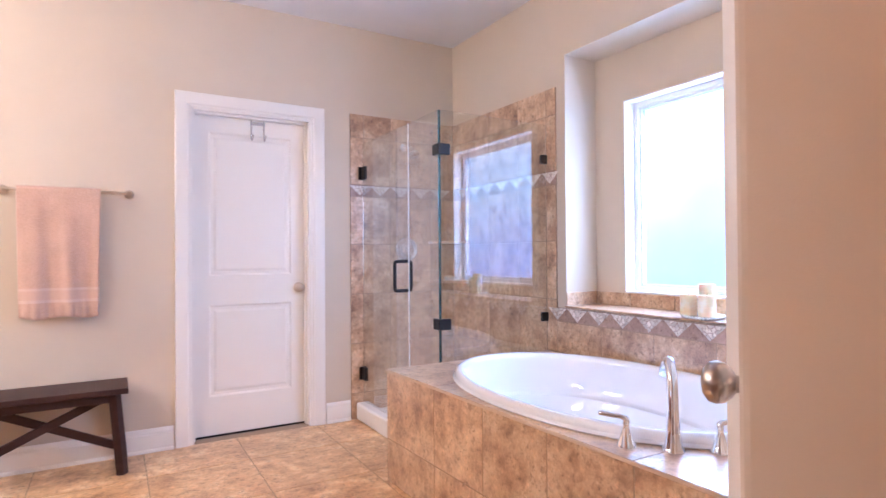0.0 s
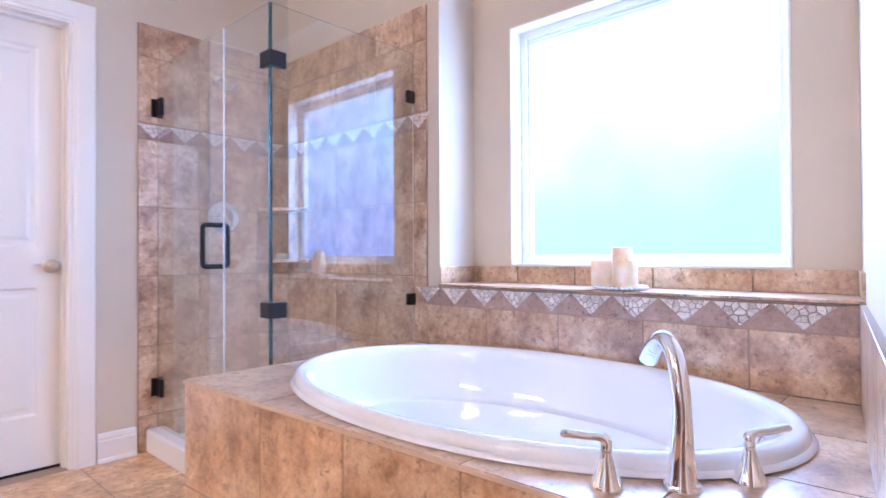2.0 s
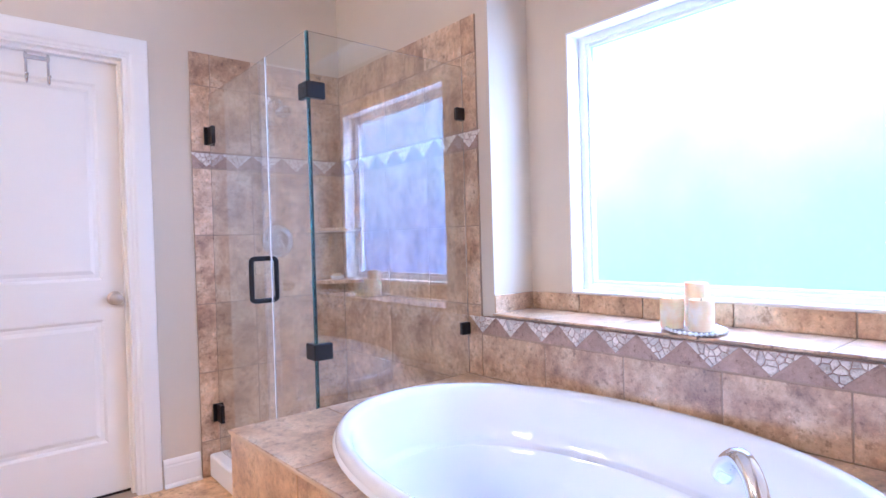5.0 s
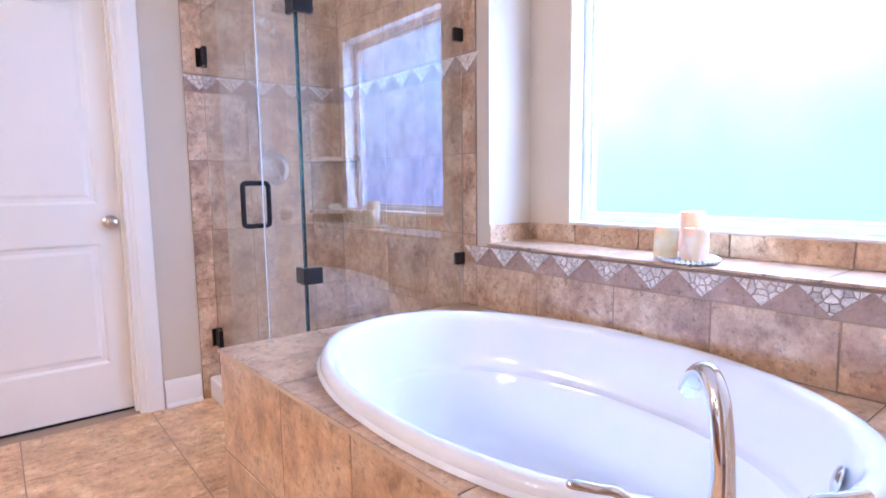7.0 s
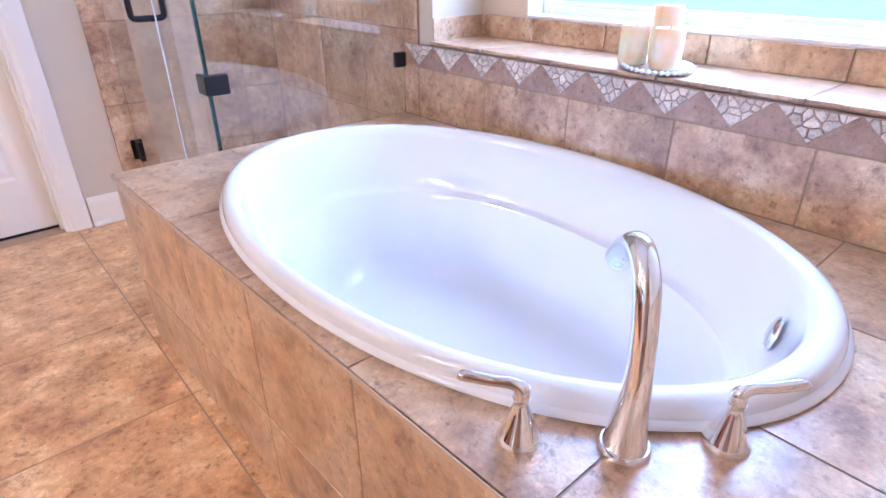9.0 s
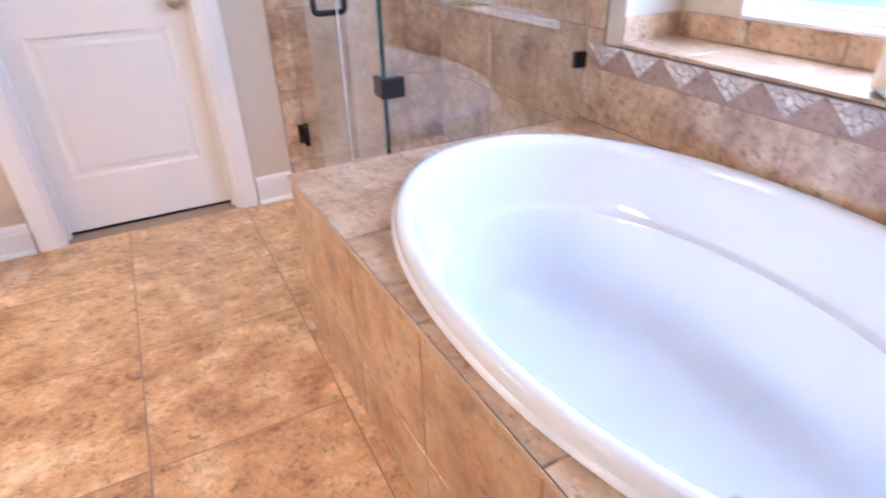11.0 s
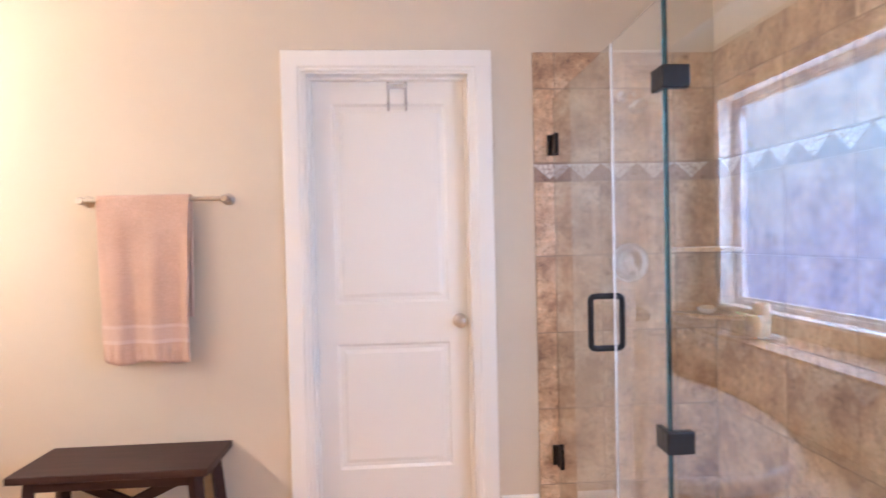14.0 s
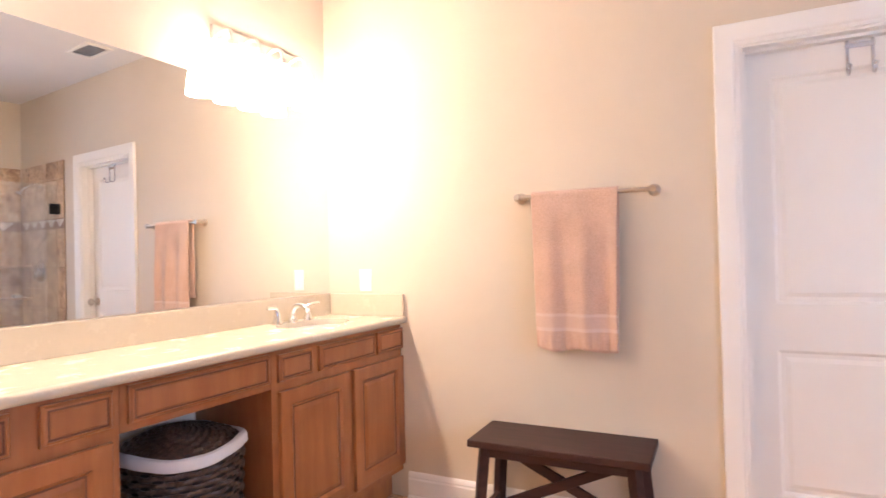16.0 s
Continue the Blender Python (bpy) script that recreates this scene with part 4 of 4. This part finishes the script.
counter = turned(thing("countertop", "cream cultured stone countertop with backsplash and bullnose edge", "countertop"))
bm = bmesh.new()
SX, SY, SA, SB = -1.175, 3.47, 0.150, 0.195
y0, y1 = 1.43, NORTH + 0.035
qx0, qx1 = WEST + 0.001, -0.912
turns = sorted([2 * math.pi * k / 48 for k in range(48)] + [math.atan2(y - SY, x - SX) % (2 * math.pi) for x in (qx0, qx1) for y in (y0, y1)])
N = len(turns)
ring, outer = [], []
for a in turns:
    c, s = math.cos(a), math.sin(a)
    tx = ((qx1 if c > 0 else qx0) - SX) / c if abs(c) > 1e-6 else 1e9
    ty = ((y1 if s > 0 else y0) - SY) / s if abs(s) > 1e-6 else 1e9
    ring.append((SX + SA * c, SY + SB * s))
    outer.append((SX + c * min(tx, ty), SY + s * min(tx, ty)))
loops = [[[bm.verts.new((*p, zz)) for p in line] for line in (ring, outer)] for zz in (COUNTER_Z, COUNTER_Z - 0.036)]
(i0, o0), (i1, o1) = loops
for p, q in ((i0, o0), (o0, o1), (o1, i1), (i1, i0)):
    for k in range(N):
        j = (k + 1) % N
        bm.faces.new((p[k], p[j], q[j], q[k]))
part("slab", bm, COUNTER, counter)
bm = bmesh.new()
tube(bm, [(-0.913, y0, COUNTER_Z - 0.018), (-0.913, y1, COUNTER_Z - 0.018)], 0.018, 20)
part("bullnose", bm, COUNTER, counter, "", True)
bm = bmesh.new()
box(bm, WEST + 0.001, WEST + 0.019, y0, y1, COUNTER_Z, 1.045, 0.003)
part("backsplash", bm, COUNTER, counter)
bm = bmesh.new()
box(bm, WEST + 0.02, -0.905, NORTH - 0.020, NORTH - 0.002, COUNTER_Z, 1.045, 0.003, VANITY_TURN.inverted())
part("side_splash", bm, COUNTER, counter)

sink = turned(thing("sink", "white oval undermount porcelain basin", "sink"))
bm = bmesh.new()
lathe(bm, [(1.0, -0.030), (0.985, -0.022), (0.97, -0.04), (0.9, -0.09), (0.7, -0.13), (0.35, -0.15), (0.1, -0.152)], Matrix.Translation((SX, SY, COUNTER_Z)) @ Matrix.Diagonal((SA + 0.004, SB + 0.004, 1, 1)), 48)
part("basin", bm, PORCELAIN, sink, "", True)

fau = turned(thing("sink_faucet", "chrome widespread basin faucet with two handles", "faucet"))
FX = WEST + 0.075
bm = bmesh.new()
tube(bm, curve_points([(FX, SY, COUNTER_Z), (FX, SY, COUNTER_Z + 0.035), (FX + 0.008, SY, COUNTER_Z + 0.066), (FX + 0.040, SY, COUNTER_Z + 0.084), (FX + 0.080, SY, COUNTER_Z + 0.078), (FX + 0.098, SY, COUNTER_Z + 0.060)], 5), [0.016] * 6 + [0.0125] * 20, 16)
lathe(bm, [(0.026, 0.0), (0.026, 0.005), (0.018, 0.022)], Matrix.Translation((FX, SY, COUNTER_Z)), 24)
part("spout", bm, CHROME, fau, "", True)
for dy in (-0.105, 0.105):
    bm = bmesh.new()
    lathe(bm, [(0.026, 0.0), (0.026, 0.004), (0.019, 0.02), (0.013, 0.05), (0.0125, 0.06)], Matrix.Translation((FX, SY + dy, COUNTER_Z)), 24)
    way = 1 if dy > 0 else -1
    tube(bm, curve_points([(FX, SY + dy, COUNTER_Z + 0.06), (FX, SY + dy, COUNTER_Z + 0.07), (FX + 0.006, SY + dy + 0.02 * way, COUNTER_Z + 0.078), (FX + 0.012, SY + dy + 0.07 * way, COUNTER_Z + 0.082)], 5), 0.0085, 12)
    part("handle", bm, CHROME, fau, "", True)

mirror = turned(thing("mirror", "large frameless wall mirror above the vanity", "mirror"))
part("glass", boxes((WEST + 0.001, WEST + 0.006, 1.30, NORTH - 0.002, 1.050, 2.050)), MIRROR, mirror)


def vanity_light(shift=0.0):
    v = turned(thing("vanity_light", "nickel bath bar light with four lit opal bell shades", "wall lamp"))
    x = WEST
    bm = bmesh.new()
    box(bm, x, x + 0.02, 3.08 + shift, 3.60 + shift, 2.215, 2.285, 0.006)
    part("backplate", bm, LIT_NICKEL, v)
    for k in range(4):
        y = 3.105 + shift + 0.148 * k
        bm = bmesh.new()
        tube(bm, curve_points([(x + 0.015, y, 2.24), (x + 0.06, y, 2.255), (x + 0.10, y, 2.245), (x + 0.115, y, 2.215), (x + 0.115, y, 2.19)], 5), 0.008, 12)
        lathe(bm, [(0.012, 0.0), (0.024, -0.008), (0.026, -0.03)], Matrix.Translation((x + 0.115, y, 2.20)), 20)
        part("arm", bm, LIT_NICKEL, v, "", True)
        bm = bmesh.new()
        lathe(bm, [(0.024, 2.172), (0.034, 2.155), (0.046, 2.11), (0.054, 2.06), (0.062, 1.995), (0.060, 1.995), (0.051, 2.06), (0.043, 2.11), (0.031, 2.153), (0.012, 2.165)], Matrix.Translation((x + 0.115, y, 0)), 24)
        shade = part("shade", bm, SHADE_GLOW, v, "lit opal glass bell shade", True)
        bm = bmesh.new()
        lathe(bm, [(0.010, 2.160), (0.012, 2.10), (0.022, 2.075), (0.029, 2.050), (0.026, 2.027), (0.014, 2.012), (0.003, 2.009)], Matrix.Translation((x + 0.115, y, 0)), 16)
        part("bulb", bm, BULB_GLOW, shade, "lit round bulb", True)


vanity_light()
vanity_light(-1.58)

outlet = thing("wall_outlet", "white double wall outlet above the side splash", "outlet")
bm = bmesh.new()
box(bm, -1.178, -1.104, NORTH - 0.006, NORTH, 1.058, 1.175, 0.003)
part("cover_plate", bm, PLASTIC, outlet)
for z in (1.088, 1.146):
    bm = bmesh.new()
    box(bm, -1.156, -1.126, NORTH - 0.008, NORTH - 0.0055, z - 0.014, z + 0.014, 0.003)
    part("socket", bm, WHITE, outlet)


def basket():
    b = thing("laundry_basket", "dark woven wicker hamper with white cloth liner under the vanity", "basket", at=(-1.15, 2.735, 0.0))
    turned(b)
    # Near-black core put in as the shade between the strands.
    bm = bmesh.new()
    lathe(bm, [(0.176, 0.0), (0.180, 0.004), (0.203, 0.575)], None, 48)
    part("lining", bm, DARK, b)
    bm = bmesh.new()
    rows, cols, stakes = 26, 128, 32
    for j in range(rows):                    # flat strands that pass before and behind the stakes in turn
        z, r = 0.012 + 0.0217 * j, 0.187 + 0.025 * j / rows
        rings = []
        for k in range(cols):
            a = 2 * math.pi * k / cols
            rr = r + 0.0055 * math.cos(stakes / 2 * a + math.pi * (j % 2)) + 0.001 * noise.noise((9 * math.cos(a), 9 * math.sin(a), j * 3.1))
            dz = 0.002 * noise.noise((5 * math.cos(a), 5 * math.sin(a), j * 1.7))
            rings.append([bm.verts.new(((rr + u) * math.cos(a), (rr + u) * math.sin(a), z + dz + v)) for u, v in ((0.0035, -0.006), (0.0045, 0.002), (0.003, 0.0085), (-0.003, 0.007), (-0.003, -0.006))])
        for k in range(cols):
            p, q = rings[k], rings[(k + 1) % cols]
            for n in range(5):
                bm.faces.new((p[n], p[(n + 1) % 5], q[(n + 1) % 5], q[n]))
    tagged(part("weave", bm, WICKER, b, "dark woven strands"), kind="stuff")
    for k in range(stakes):
        a = 2 * math.pi * (k + 0.5) / stakes
        bm = bmesh.new()
        tube(bm, [(0.187 * math.cos(a), 0.187 * math.sin(a), 0.0), (0.211 * math.cos(a), 0.211 * math.sin(a), 0.575)], 0.0035, 6)
        part("stake", bm, WICKER, b)
    bm = bmesh.new()
    lathe(bm, [(0.199, 0.594), (0.212, 0.600), (0.223, 0.596), (0.2275, 0.586), (0.2285, 0.566), (0.226, 0.560), (0.222, 0.575)], None, 48, False)
    for v in bm.verts:
        v.co.z += 0.010 * math.sin(3 * math.atan2(v.co.y, v.co.x)) + 0.006 * noise.noise((v.co.x * 14, v.co.y * 14, 1.0))
    part("liner", bm, LINER, b, "folded white cloth liner", True)
    bm = bmesh.new()
    rings = []
    for j in range(27):                      # a shallow dome of coiled strands
        r = 0.2 * (1 - j / 27)
        rings.append([bm.verts.new((r * math.cos(2 * math.pi * k / 96), r * math.sin(2 * math.pi * k / 96), 0.584 + 0.062 * (1 - (r / 0.21) ** 2) + (0.0045 * (1 if (k // 3 + j // 2) % 2 else -0.4) if j % 2 else -0.002))) for k in range(96)])
    for a, c in zip(rings, rings[1:]):
        for k in range(96):
            bm.faces.new((a[k], a[(k + 1) % 96], c[(k + 1) % 96], c[k]))
    bm.faces.new(rings[-1])
    part("lid", bm, WICKER, b)


basket()

vent = thing("ceiling_vent", "white louvred ceiling air vent", "vent")
vx, vy = 0.58, 3.53
bm = bmesh.new()
for lot in ((vx - 0.15, vx + 0.15, vy - 0.09, vy - 0.065), (vx - 0.15, vx + 0.15, vy + 0.065, vy + 0.09), (vx - 0.15, vx - 0.125, vy - 0.065, vy + 0.065), (vx + 0.125, vx + 0.15, vy - 0.065, vy + 0.065)):
    box(bm, *lot, CEIL_Z - 0.012, CEIL_Z, 0.003)
part("frame", bm, WHITE, vent)
# Near-black sheet that paints the shade behind the slats.
part("backing", boxes((vx - 0.125, vx + 0.125, vy - 0.065, vy + 0.065, CEIL_Z - 0.003, CEIL_Z - 0.0005)), DARK, vent)
for k in range(7):
    bm = bmesh.new()
    box(bm, -0.125, 0.125, -0.009, 0.009, -0.001, 0.001, 0, Matrix.Translation((vx, vy - 0.054 + 0.018 * k, CEIL_Z - 0.009)) @ Matrix.Rotation(radians(40), 4, "X"))
    part("slat", bm, WHITE, vent)

# ---------------------------------------------------------------- tiles
J = 0.0023            # half a joint


def cells(cuts):
    return [(a + J, b - J) for a, b in zip(cuts, cuts[1:])]


def course_wall_x(parent, mat, x0, x1, ys, zs):
    for a, b in cells(ys):
        for c, d in cells(zs):
            piece("tile", mat, parent, x0, x1, a, b, c, d)


def course_wall_y(parent, mat, y0, y1, xs, zs):
    for a, b in cells(xs):
        for c, d in cells(zs):
            piece("tile", mat, parent, a, b, y0, y1, c, d)


# floor grid
FX0, FY0, P = 0.906, 2.884, 0.513
xs = sorted(x for x in (FX0 + P * k for k in range(-6, 6)) if WEST < x < EAST)
xs = [WEST - 0.25] + xs + [EAST]
ys = [SOUTH_OUT] + sorted(y for y in (FY0 + P * k for k in range(-6, 6)) if SOUTH_OUT + 0.05 < y < NORTH - 0.05) + [NORTH]
for a, b in cells(xs):
    for c, d in cells(ys):
        right = b
        if a > 1.38 and d < 2.8:
            right = min(b, DECK_X + 0.035)
        if a < 1.9 and right - a > 0.02:
            piece("tile", FLOOR_TILE, floor, a, right, c, d, -0.006, 0.0)

# shower walls
COURSES = [0.0, 0.178, 0.523, 0.868, 1.213, 1.548]
UPPER = [1.633, 1.963, 2.128]
shower_n = setting(put("shower_wall_north", boxes((1.667, EAST, NORTH - 0.0094, NORTH, 0.0, 2.126)), GROUT), "tan travertine-look tiled shower wall with a mosaic border", "tile wall")
shower_e = setting(put("shower_wall_east", boxes((EAST - 0.0094, EAST, 2.652, NORTH - 0.0094, 0.0, 2.126)), GROUT), "tan travertine-look tiled shower side wall with a mosaic border", "tile wall")
for zs in (COURSES, UPPER):
    course_wall_y(shower_n, TILE, NORTH - 0.011, NORTH - 0.004, [1.665, 1.765, 1.975, 2.31, EAST - 0.010], zs)
for zs in (COURSES[0:], UPPER):
    course_wall_x(shower_e, TILE, EAST - 0.011, EAST - 0.004, [DECK_Y1 + 0.0, 3.01, 3.345, NORTH - 0.012], zs)
    course_wall_x(shower_e, TILE, EAST - 0.011, EAST - 0.004, [2.65, DECK_Y1], [z for z in zs if z > 0.5 or zs is UPPER] if zs is UPPER else [DECK_Z, 0.868, 1.213, 1.548])

# wall behind the tub and the sill
splash = setting(put("tub_splash_east", boxes((EAST - 0.0094, EAST, END - 0.02, 2.65, DECK_Z - 0.01, 0.822)), GROUT), "tan tiled splash wall behind the tub with a mosaic border", "tile wall")
course_wall_x(splash, TILE, EAST - 0.011, EAST - 0.004, [END - 0.004, 1.312, 1.634, 1.962, 2.303, 2.65], [DECK_Z, 0.742])
splash_s = setting(put("tub_splash_south", boxes((0.002, 1.07, -0.004, 0.0104, DECK_Z - 0.01, 0.828)), GROUT), "tan tiled splash on the end wall of the tub", "tile wall")
splash_s.location, splash_s.rotation_euler = (1.45, SOUTH + math.tan(SLANT) * 0.03, 0), (0, 0, SLANT)
course_wall_y(splash_s, TILE, 0.004, 0.012, [0.0, 0.30, 0.65, 1.075], [DECK_Z, 0.83])
sill = setting(put("window_sill_ledge", boxes((EAST - 0.008, NICHE_X, END - 0.02, NICHE_Y1, NICHE_Z0, SILL_Z - 0.0016)), GROUT), "tiled ledge below the window with candles", "sill")
for a, b in cells([END - 0.01, 1.36, 1.70, 2.03, 2.32, NICHE_Y1]):
    piece("tile", TILE, sill, EAST - 0.018, NICHE_X - 0.01, a, b, NICHE_Z0 + 0.004, SILL_Z)
for a, b in cells([END, 1.36, 1.70, 2.03, 2.32, NICHE_Y1 - 0.001]):
    piece("tile", TILE, sill, NICHE_X - 0.009, NICHE_X, a, b, SILL_Z, WIN_Z0 - 0.002)
piece("tile", TILE, sill, EAST - 0.002, NICHE_X - 0.010, NICHE_Y1 - 0.009, NICHE_Y1, SILL_Z, WIN_Z0 - 0.002)
side_piece = piece("tile", TILE, sill, EAST - 0.002, NICHE_X - 0.010, END + 0.010, END + 0.024, SILL_Z, WIN_Z0 - 0.002)
side_piece.rotation_euler = (0, 0, SLANT)

# deck front, end and top
FRONT = [SOUTH + 0.002, 1.21, 1.562, 1.920, 2.279, DECK_Y1 - 0.001]
course_wall_x(deck, TILE, DECK_X, DECK_X + 0.011, FRONT, [0.0, 0.212, DECK_Z - 0.012])
course_wall_y(deck, TILE, DECK_Y1 - 0.011, DECK_Y1, [DECK_X + 0.012, 1.69], [0.0, 0.212, DECK_Z - 0.012])


def deck_top():
    """Top tiles with the tub's oval cut out of them, and the body under them."""
    xs = [DECK_X - 0.004, 1.80, 2.15, EAST - 0.012]
    for x0, x1 in cells(xs):
        for y0, y1 in cells(FRONT):
            bm = bmesh.new()
            nx, ny = 22, 22
            grid = [[Vector((x0 + (x1 - x0) * i / nx, y0 + (y1 - y0) * j / ny, 0)) for j in range(ny + 1)] for i in range(nx + 1)]
            vmap = {}

            def inside(p, s=0.016):
                dx, dy = p.x + lean(p.x, p.y) - TUB_C.x, p.y - TUB_C.y
                u, v = dx * math.cos(TUB_TURN) + dy * math.sin(TUB_TURN), dy * math.cos(TUB_TURN) - dx * math.sin(TUB_TURN)
                return abs(u / (TUB_B - s)) ** TUB_POWER + abs(v / (TUB_A - s)) ** TUB_POWER < 1.0
            for i in range(nx):
                for j in range(ny):
                    q = [(i, j), (i + 1, j), (i + 1, j + 1), (i, j + 1)]
                    if all(inside(grid[a][b]) for a, b in q):
                        continue
                    lo_hi = []
                    for z in (DECK_Z - 0.011, DECK_Z):
                        f = []
                        for a, b in q:
                            key = (a, b, z)
                            if key not in vmap:
                                vmap[key] = bm.verts.new((grid[a][b].x, grid[a][b].y, z))
                            f.append(vmap[key])
                        bm.faces.new(f if z == DECK_Z else f[::-1])
            edges = [e for e in bm.edges if e.is_boundary and e.verts[0].co.z > DECK_Z - 0.001]
            for e in edges:
                a, b = e.verts
                la = next(v for k, v in vmap.items() if k[2] < DECK_Z - 0.005 and (v.co.xy - a.co.xy).length < 1e-6)
                lb = next(v for k, v in vmap.items() if k[2] < DECK_Z - 0.005 and (v.co.xy - b.co.xy).length < 1e-6)
                bm.faces.new((a, b, lb, la))
            if len(bm.faces):
                part("tile", bm, TILE, deck)
            else:
                bm.free()
    # the grout bed round the tub, left open under the oval
    bm = bmesh.new()
    for a in (0, 1):
        z = DECK_Z - 0.0016 - 0.05 * a
        inner = [bm.verts.new(p) for p in oval(TUB_B - 0.02, TUB_A - 0.02, z, 96)]
        ox0, ox1, oy0, oy1 = DECK_X + 0.024, EAST, SOUTH, DECK_Y1 - 0.003
        outer = []
        for k in range(96):
            d = inner[k].co.xy - TUB_C
            tx = ((ox1 if d.x > 0 else ox0) - TUB_C.x) / d.x if abs(d.x) > 1e-5 else 1e9
            ty = ((oy1 if d.y > 0 else oy0) - TUB_C.y) / d.y if abs(d.y) > 1e-5 else 1e9
            t = min(tx, ty)
            outer.append(bm.verts.new((TUB_C.x + d.x * t, TUB_C.y + d.y * t, z)))
        for k in range(96):
            j = (k + 1) % 96
            bm.faces.new((inner[k], inner[j], outer[j], outer[k]))
    part("grout_bed", bm, GROUT, deck)


deck_top()
bm = bmesh.new()
box(bm, DECK_X - 0.006, DECK_X + 0.010, SOUTH + 0.002, DECK_Y1 - 0.001, DECK_Z - 0.0118, DECK_Z - 0.0112 + 0.0, 0)
box(bm, DECK_X - 0.0065, DECK_X - 0.0042, SOUTH + 0.002, DECK_Y1 - 0.001, DECK_Z - 0.011, DECK_Z - 0.001, 0.0008)
part("edge_trim", bm, EDGE_TRIM, deck, "thin tan metal tile edge trim")
part("carcass", boxes((DECK_X + 0.0016, DECK_X + 0.02, SOUTH, DECK_Y1 - 0.0016, 0.0, DECK_Z - 0.014), (DECK_X + 0.02, EAST, DECK_Y1 - 0.02, DECK_Y1 - 0.0016, 0.0, DECK_Z - 0.014)), GROUT, deck)
course_wall_y(deck, TILE, DECK_Y1 - 0.0105, DECK_Y1, [1.80, 2.15, EAST - 0.012], [0.05, DECK_Z - 0.012])

for ob in (deck, *deck.children):
    if ob.name.startswith("grout_bed"):
        continue
    if ob.data.users == 1 and ob.location.length == 0:
        for v in ob.data.vertices:
            v.co.x += lean(v.co.x, v.co.y)
    elif ob.location.y < DECK_Y1 - 0.02:
        ob.location.x += lean(ob.location.x, ob.location.y)
        ob.rotation_euler.z = math.atan(FRONT_SLANT)
    else:
        ob.location.x += lean(ob.location.x, ob.location.y)


# mosaic borders: brown ground with cream chips in triangles that point down
def clip_poly(poly, p, n):
    """The part of a convex outline on the side of p that n points away from."""
    out = []
    for a, b in zip(poly, poly[1:] + poly[:1]):
        da, db = (a - p).dot(n), (b - p).dot(n)
        if da <= 0:
            out.append(a)
        if (da < 0 < db) or (db < 0 < da):
            out.append(a + (b - a) * (da / (da - db)))
    return out


def chips(parent, origin, along, z_top, z_tip, pitch, count, normal, seed, single=True):
    """Broken cream chips that fill triangles which point down."""
    rng = random.Random(seed)
    half, h = pitch * 0.488, z_top - z_tip
    joined = bmesh.new()
    for n in range(count):
        mid = origin + along * (pitch * n)
        tri = [Vector((-half, 0)), Vector((half, 0)), Vector((0, h))]
        seeds = []
        while len(seeds) < 13:
            r1, r2 = rng.random(), rng.random()
            if r1 + r2 > 1:
                r1, r2 = 1 - r1, 1 - r2
            q = tri[0] + (tri[1] - tri[0]) * r1 + (tri[2] - tri[0]) * r2
            if all((q - s).length > 0.0135 for s in seeds) or rng.random() < 0.004:
                seeds.append(q)
        for s in seeds:
            poly = tri
            for o in seeds:
                if o is not s and poly:
                    poly = clip_poly(poly, (s + o) / 2, (o - s).normalized())
            if len(poly) < 3:
                continue
            c = sum(poly, Vector((0, 0))) / len(poly)
            size = max((q - c).length for q in poly)
            if size < 0.004:
                continue
            k0 = max(0.5, 1 - 0.0022 / size)
            bm = bmesh.new() if single else joined
            lo = [bm.verts.new(mid + along * (c.x + (q.x - c.x) * k0) + Vector((0, 0, z_top - mid.z - (c.y + (q.y - c.y) * k0)))) for q in poly]
            hi = [bm.verts.new(mid + along * (c.x + (q.x - c.x) * k0 * 0.86) + Vector((0, 0, z_top - mid.z - (c.y + (q.y - c.y) * k0 * 0.86))) + normal * 0.003) for q in poly]
            bm.faces.new(hi)
            m = len(poly)
            for q in range(m):
                bm.faces.new((lo[q], lo[(q + 1) % m], hi[(q + 1) % m], hi[q]))
            if single:
                part("mosaic_chip", bm, PEBBLE, parent)
    if single:
        joined.free()
    else:
        tagged(part("mosaic_chips", joined, PEBBLE, parent), kind="stuff")


def border_x(parent, x, y0, y1, z0, z1):
    bm = boxes((x, x + 0.0065, y0, y1, z0, z1))
    part("border_strip", bm, BROWN_CHIP, parent, "brown mosaic border strip")


border_x(splash, EAST - 0.0105, END - 0.004, 2.65, 0.745, 0.822)
chips(splash, Vector((EAST - 0.0103, 1.171, 0.818)), Vector((0, 1, 0)), 0.820, 0.747, 0.1638, 10, Vector((-1, 0, 0)), 5)
border_x(shower_e, EAST - 0.0105, 2.65, NORTH - 0.012, 1.551, 1.630)
chips(shower_e, Vector((EAST - 0.0103, 2.70, 1.627)), Vector((0, 1, 0)), 1.627, 1.556, 0.1638, 7, Vector((-1, 0, 0)), 6, False)
part("border_strip", boxes((1.667, EAST - 0.011, NORTH - 0.0105, NORTH - 0.004, 1.551, 1.630)), BROWN_CHIP, shower_n, "brown mosaic border strip")
chips(shower_n, Vector((1.735, NORTH - 0.0103, 1.627)), Vector((1, 0, 0)), 1.627, 1.556, 0.1638, 5, Vector((0, -1, 0)), 7, False)
